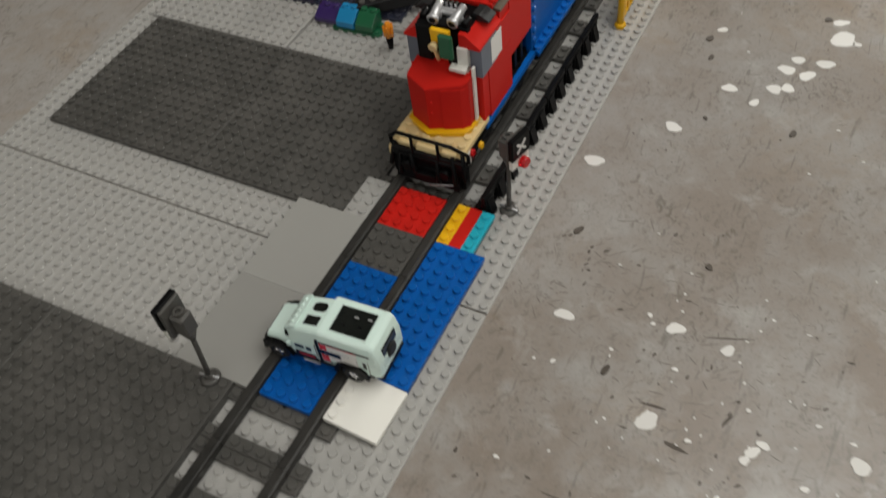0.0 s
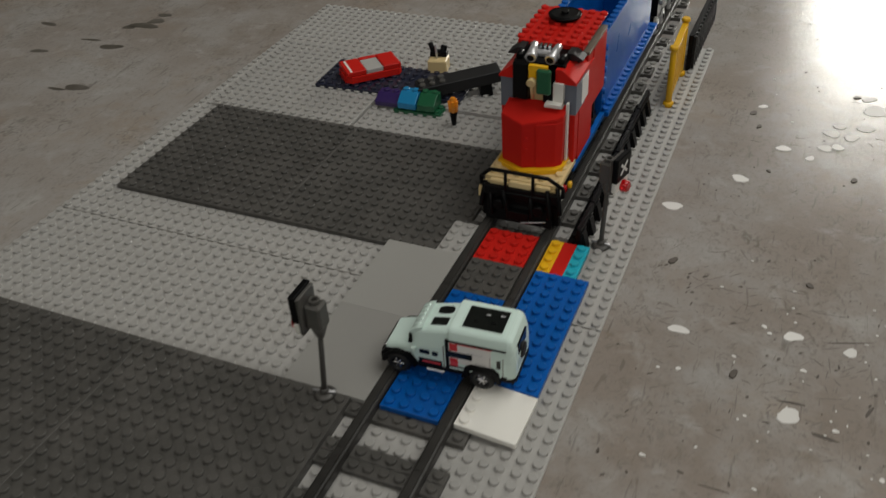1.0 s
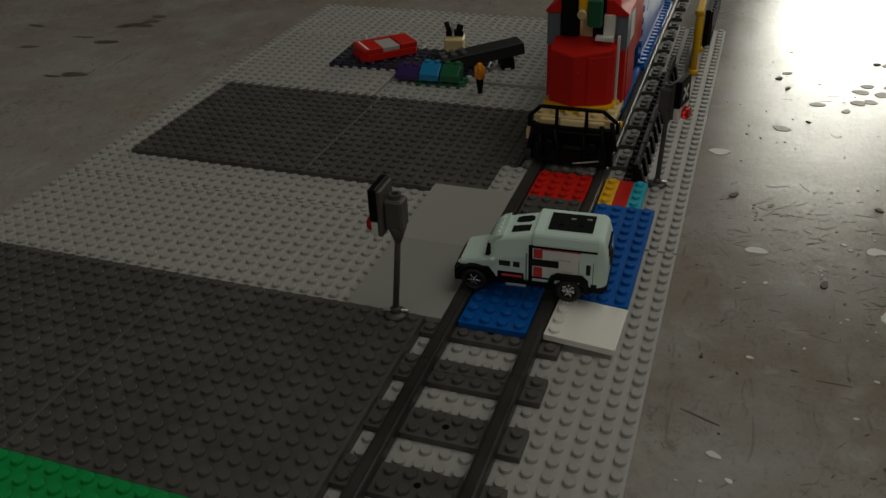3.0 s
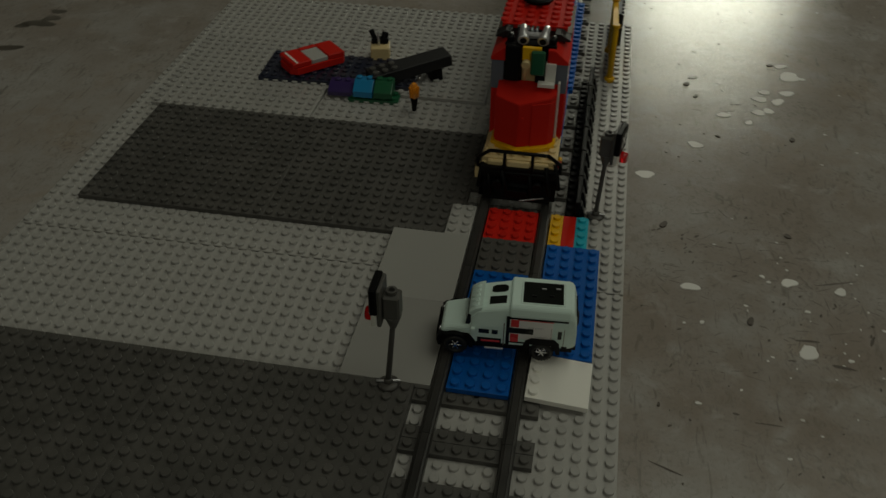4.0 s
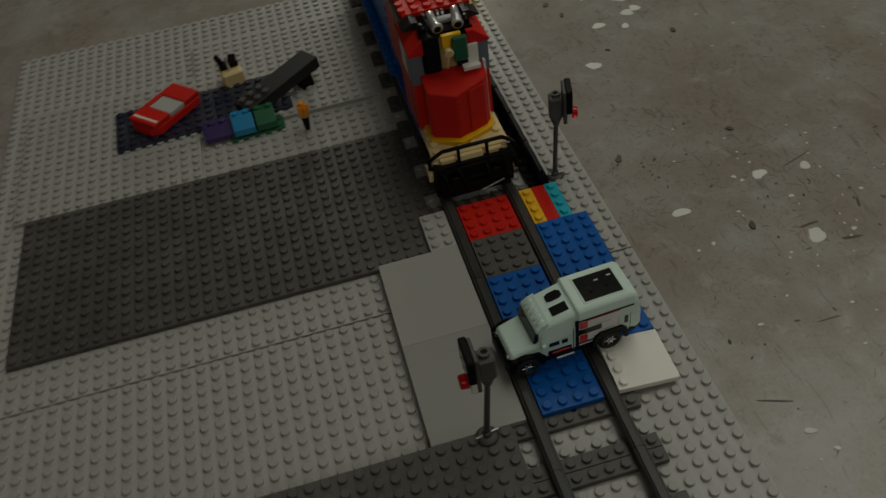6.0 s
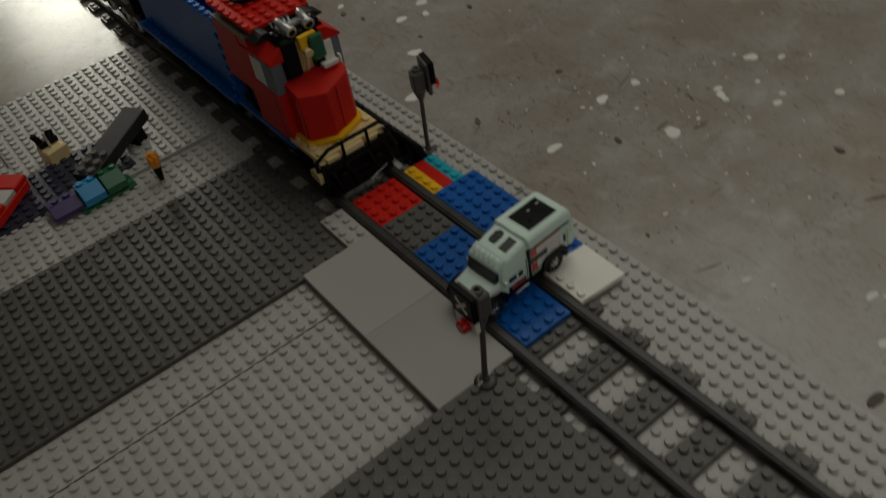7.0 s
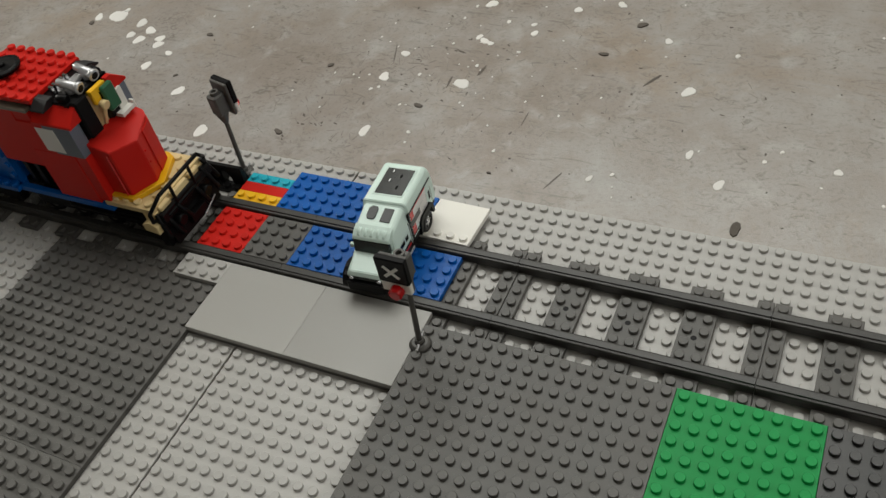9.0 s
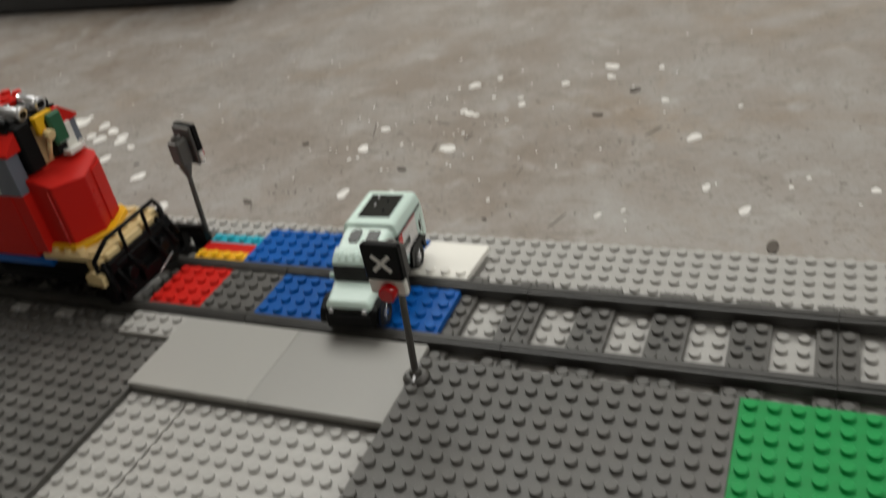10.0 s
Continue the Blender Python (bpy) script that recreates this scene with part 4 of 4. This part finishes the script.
def wagon():
    ob = thing("toy_wagon", 0, 39.8, 0, "tall blue brick-built toy wagon coupled behind the locomotive", "toy train")
    part("chassis", cube(-2.2, 2.2, -0.6, 19.5, 2.5, 3.8), BLACK, ob)
    part("floor_plate", cube(-3.4, 3.4, -0.9, 19.6, 3.8, 4.2), BLUE, ob)
    for y in range(0, 20):
        for s in (-1, 1):
            part("stud", stud_mesh(BLUE), BLUE, ob, at=(s * 3.05, y - 0.4, 4.2))
    for s in (-1, 1):
        part("side_wall", cube(*sorted((s * 2.25, s * 2.6)), -0.7, 19.4, 4.2, 10.9), BLUE, ob)
        part("corner_post", cube(*sorted((s * 2.2, s * 2.75)), -0.9, -0.1, 4.2, 10.9), BLUE, ob)
        for k in range(6):
            part("post_stud", bar((s * 2.7, -0.5, 5.0 + k), (s * 2.95, -0.5, 5.0 + k), 0.28), BLUE, ob)
        part("top_rim", cube(*sorted((s * 2.1, s * 2.75)), -0.7, 19.4, 10.9, 11.3), BLUE, ob)
        for y in range(0, 20):
            part("stud", stud_mesh(BLUE), BLUE, ob, at=(s * 2.42, y - 0.2, 11.3))
        for y in (2.0, 5.0, 14.0, 17.0):
            w = part("wheel", bar((s * 1.6, y, 2.05), (s * 2.28, y, 2.05), 0.98, 0.92, 22), BLACK, ob)
            part("hub", bar((s * 2.24, y, 2.05), (s * 2.36, y, 2.05), 0.4, 0.3), SILVER, w)
        part("bogie_side", cube(*sorted((s * 2.3, s * 2.48)), 1.0, 6.0, 1.7, 2.8, c=0.1), BLACK, ob)
        part("bogie_side", cube(*sorted((s * 2.3, s * 2.48)), 13.0, 18.0, 1.7, 2.8, c=0.1), BLACK, ob)
    part("end_wall", cube(-2.24, 2.24, -0.7, -0.3, 4.2, 10.8), BLUE, ob)
    part("end_wall", cube(-2.24, 2.24, 19.0, 19.4, 4.2, 10.8), BLUE, ob)
    return ob


def tender():
    ob = thing("toy_wagon", 0, 62, 0, "black toy wagon with silver wheels at the end of the train", "toy train")
    part("chassis", cube(-2.6, 2.6, -0.6, 13.5, 2.5, 3.8), BLACK, ob)
    part("body", cube(-2.8, 2.8, 0, 13, 3.8, 8.5), BLACK, ob)
    for s in (-1, 1):
        for y in (1.5, 4.5, 9.0, 12.0):
            w = part("wheel", bar((s * 2.2, y, 2.05), (s * 2.75, y, 2.05), 0.98, 0.92, 22), SILVER, ob)
            part("hub", bar((s * 2.7, y, 2.05), (s * 2.86, y, 2.05), 0.4, 0.3), BLACK, w)
        part("side_pipe", bar((s * 2.9, 0.5, 5.2), (s * 2.9, 12, 5.2), 0.3), SILVER, ob)
    return ob


engine()
wagon()
tender()


# ---- fence, gate and barrier beside the track ----
def fence(y):
    ob = thing("toy_fence", 4.9, y, 0, "low black toy fence panel with open arches beside the track", "fence", group="black fence panels")
    part("base", cube(-0.86, -0.12, 0.02, 3.98, 0, 0.4), BLACK, ob)
    for k in range(4):
        part("stud", stud_mesh(BLACK), BLACK, ob, at=(-0.5, k + 0.5, 0.4))
    part("top_rail", cube(-0.1, 0.3, 0.02, 3.98, 1.5, 2.1, c=0.06), BLACK, ob)
    part("foot_rail", cube(-0.1, 0.26, 0.02, 3.98, 0.0, 0.28, c=0.04), BLACK, ob)
    for k in range(2):
        y0 = 2 * k + 0.15
        part("post", soft_prism([(y0, 0.2), (y0 + 1.0, 0.2), (y0 + 1.1, 0.9), (y0 + 1.4, 1.55), (y0 - 0.15, 1.55)], 0, -0.08, 0.36, 0.04), BLACK, ob)
        part("buttress", soft_prism([(0.3, 0.0), (0.78, 0.0), (0.78, 0.4), (0.45, 1.7), (0.3, 1.7)], 1, y0, y0 + 0.85, 0.03), BLACK, ob)
    return ob


f = fence(24.1)
for k in range(1, 6):
    copy_thing(f, pose(4.9 * S, (24.1 + 4.05 * k) * S, 0))


def gate():
    ob = thing("toy_gate", 6.8, 49.7, 0, "yellow toy barrier gate with two posts on the baseplate", "gate", turn=1.5)
    for y in (0, 7.0):
        post = bar((0, y, 0), (0, y, 6.0), 0.32, 0.3)
        rod(post, (0, y, 0), (0, y, 0.5), 0.55, 0.5)
        rod(post, (0, y, 5.8), (0, y, 6.2), 0.45, 0.42)
        part("post", post, YELLOW, ob)
    part("panel", cube(-0.15, 0.15, 0.3, 6.7, 1.9, 5.4), YELLOW, ob)
    for k in range(6):
        part("slat", cube(-0.22, 0.22, 0.55 + k, 0.95 + k, 1.0, 5.3, c=0.05), YELLOW, ob)
    part("foot_rail", cube(-0.2, 0.2, 0.3, 6.7, 0.7, 1.1), YELLOW, ob)
    part("top_rail", cube(-0.28, 0.28, 0.2, 6.8, 5.4, 5.75), YELLOW, ob)
    return ob


gate()


def barrier():
    ob = thing("toy_barrier", 7.2, 57.8, 0, "dark ridged toy barrier wall on the baseplate edge", "barrier", turn=-0.5)
    part("panel", cube(-0.25, 0.25, 0, 14, 0, 3.9), BLACK, ob)
    for k in range(14):
        part("rib", cube(0.23, 0.5, k + 0.3, k + 0.7, 0.2, 3.7), SLAB, ob)
    return ob


barrier()


# ---- the pond and clutter on the far plates ----
plate("toy_plate", -28.4, -12.4, 42.6, 48.6, 0.4, NAVY, "dark navy studded plate like a pond on the grey plates", joined=True, turn=2)
plate("toy_plate", -18.4, -13.4, 40.4, 42.4, 0.0, DARK_GREEN, "narrow dark green studded plate", turn=2)


def slope_brick(x, y, z, m, label, turn=2.0, w=1.0, d=1.0, h=1.6):
    ob = thing("slope_brick", x, y, z, label, "toy brick", turn)
    part("body", soft_prism([(-d, 0), (d, 0), (d, h), (0.1, h), (-d, h * 0.45)], 0, -w, w, 0.05), m, ob)
    for xs in (-0.5, 0.5):
        part("stud", stud_mesh(m), m, ob, at=(xs, 0.5, h))
    return ob


slope_brick(-19.2, 41.6, 0.4, PURPLE, "dark purple sloped toy brick beside the navy plate", w=1.3, h=1.0)
slope_brick(-16.9, 41.3, 0.62, AZURE, "bright azure sloped toy brick", w=0.95, h=1.35)
slope_brick(-14.9, 41.4, 0.62, DARK_GREEN, "green toy slope brick beside the azure one", w=0.9, h=1.35)


def red_boat():
    ob = thing("toy_boat", -23.6, 45.9, 0.98, "red brick-built toy boat with light grey middle on navy plate", "toy boat", turn=44)
    part("hull", soft_prism([(-3.4, -1.2), (-2.7, -1.9), (3.0, -1.9), (3.4, -1.4), (3.4, 1.4), (3.0, 1.9), (-2.7, 1.9), (-3.4, 1.2)], 2, 0, 0.8, 0.06), RED, ob)
    part("bow", cube(-3.2, -0.9, -1.8, 1.8, 0.8, 1.4, c=0.1), RED, ob)
    part("stern", cube(1.2, 3.3, -1.8, 1.8, 0.8, 1.4, c=0.1), RED, ob)
    part("middle_panel", cube(-0.85, 1.15, -1.75, 1.2, 0.8, 1.3, c=0.05), GREY, ob, "light grey middle panel")
    part("cabin_edge", cube(-0.88, 1.18, 1.22, 1.8, 0.8, 1.4, c=0.06), RED, ob)
    part("deck_fill", cube(-0.8, 1.1, -1.7, 1.1, 0.7, 1.1, c=0.05), GREY, ob, "light grey middle panel")
    part("white_line", cube(-2.75, -2.5, -1.75, 1.5, 1.38, 1.43, c=0.01), WHITE, ob)
    ob.scale = (0.9, 0.9, 0.9)
    return ob


red_boat()


def jetty():
    ob = thing("toy_plank", -13.6, 44.6, 0.95, "dark grey-black smooth slab leaning over the navy plate", "toy slab", turn=33, lean=(0, -6))
    part("slab", cube(-3.6, 4.9, -1.1, 1.1, 0.45, 1.6, c=0.06), SLAB, ob)
    for i in range(3):
        for y in (-0.5, 0.5):
            part("stud", stud_mesh(DARK), DARK, ob, at=(-3.0 + i, y, 1.6))
    part("foot", cube(-2.9, -1.6, -0.9, 0.9, -0.35, 0.5), BLACK, ob)
    part("foot", cube(2.6, 3.8, -0.9, 0.9, -0.9, 0.5), BLACK, ob)
    return ob


jetty()


def crate():
    ob = thing("toy_crate", -17.2, 49.3, 0.62, "small tan toy block with black fittings on top", "toy brick", turn=12)
    part("block", cube(-1, 1, -1, 1, 0, 1.5, c=0.12), TAN, ob)
    f = bar((-0.4, 0.3, 1.5), (-0.9, 0.5, 2.9), 0.28)
    rod(f, (0.3, 0.2, 1.5), (0.6, 0.6, 2.6), 0.35)
    box(f, -0.9, 0.9, 0.0, 0.8, 1.5, 2.1, c=0.08)
    part("fittings", f, BLACK, ob)
    part("pin", bar((-0.1, -0.2, 1.5), (-0.2, -0.2, 3.0), 0.12), SILVER, ob)
    return ob


crate()


def torch():
    ob = thing("toy_torch", -11.5, 39.5, 0.21, "small black toy torch with a clear orange flame", "torch")
    part("handle", bar((0, 0, 0), (0, 0, 1.5), 0.22, 0.38), BLACK, ob)
    fl = bmesh.new()
    for i in range(5):
        a = 6.28318 * i / 5
        rod(fl, (0.25 * math.cos(a), 0.25 * math.sin(a), 1.5), (0.42 * math.cos(a), 0.42 * math.sin(a), 2.6), 0.24, 0.12, 8)
    rod(fl, (0, 0, 1.45), (0, 0, 2.9), 0.4, 0.25, 10)
    part("flame", fl, FLAME, ob, "clear orange plastic flame")
    return ob


torch()


# Made-up box standing in for an unidentified dark area beyond the plates.
def storage_box():
    ob = thing("storage_box", 62, 60, FLOOR / S, "low dark charcoal box standing in for an unidentified dark area", "box")
    part("body", cube(0, 45, 0, 70, 0, 14, c=0.6), SLAB, ob)
    part("lid", cube(-0.8, 45.8, -0.8, 70.8, 14, 16, c=0.6), BLACK_PLATE, ob)
    return ob


storage_box()
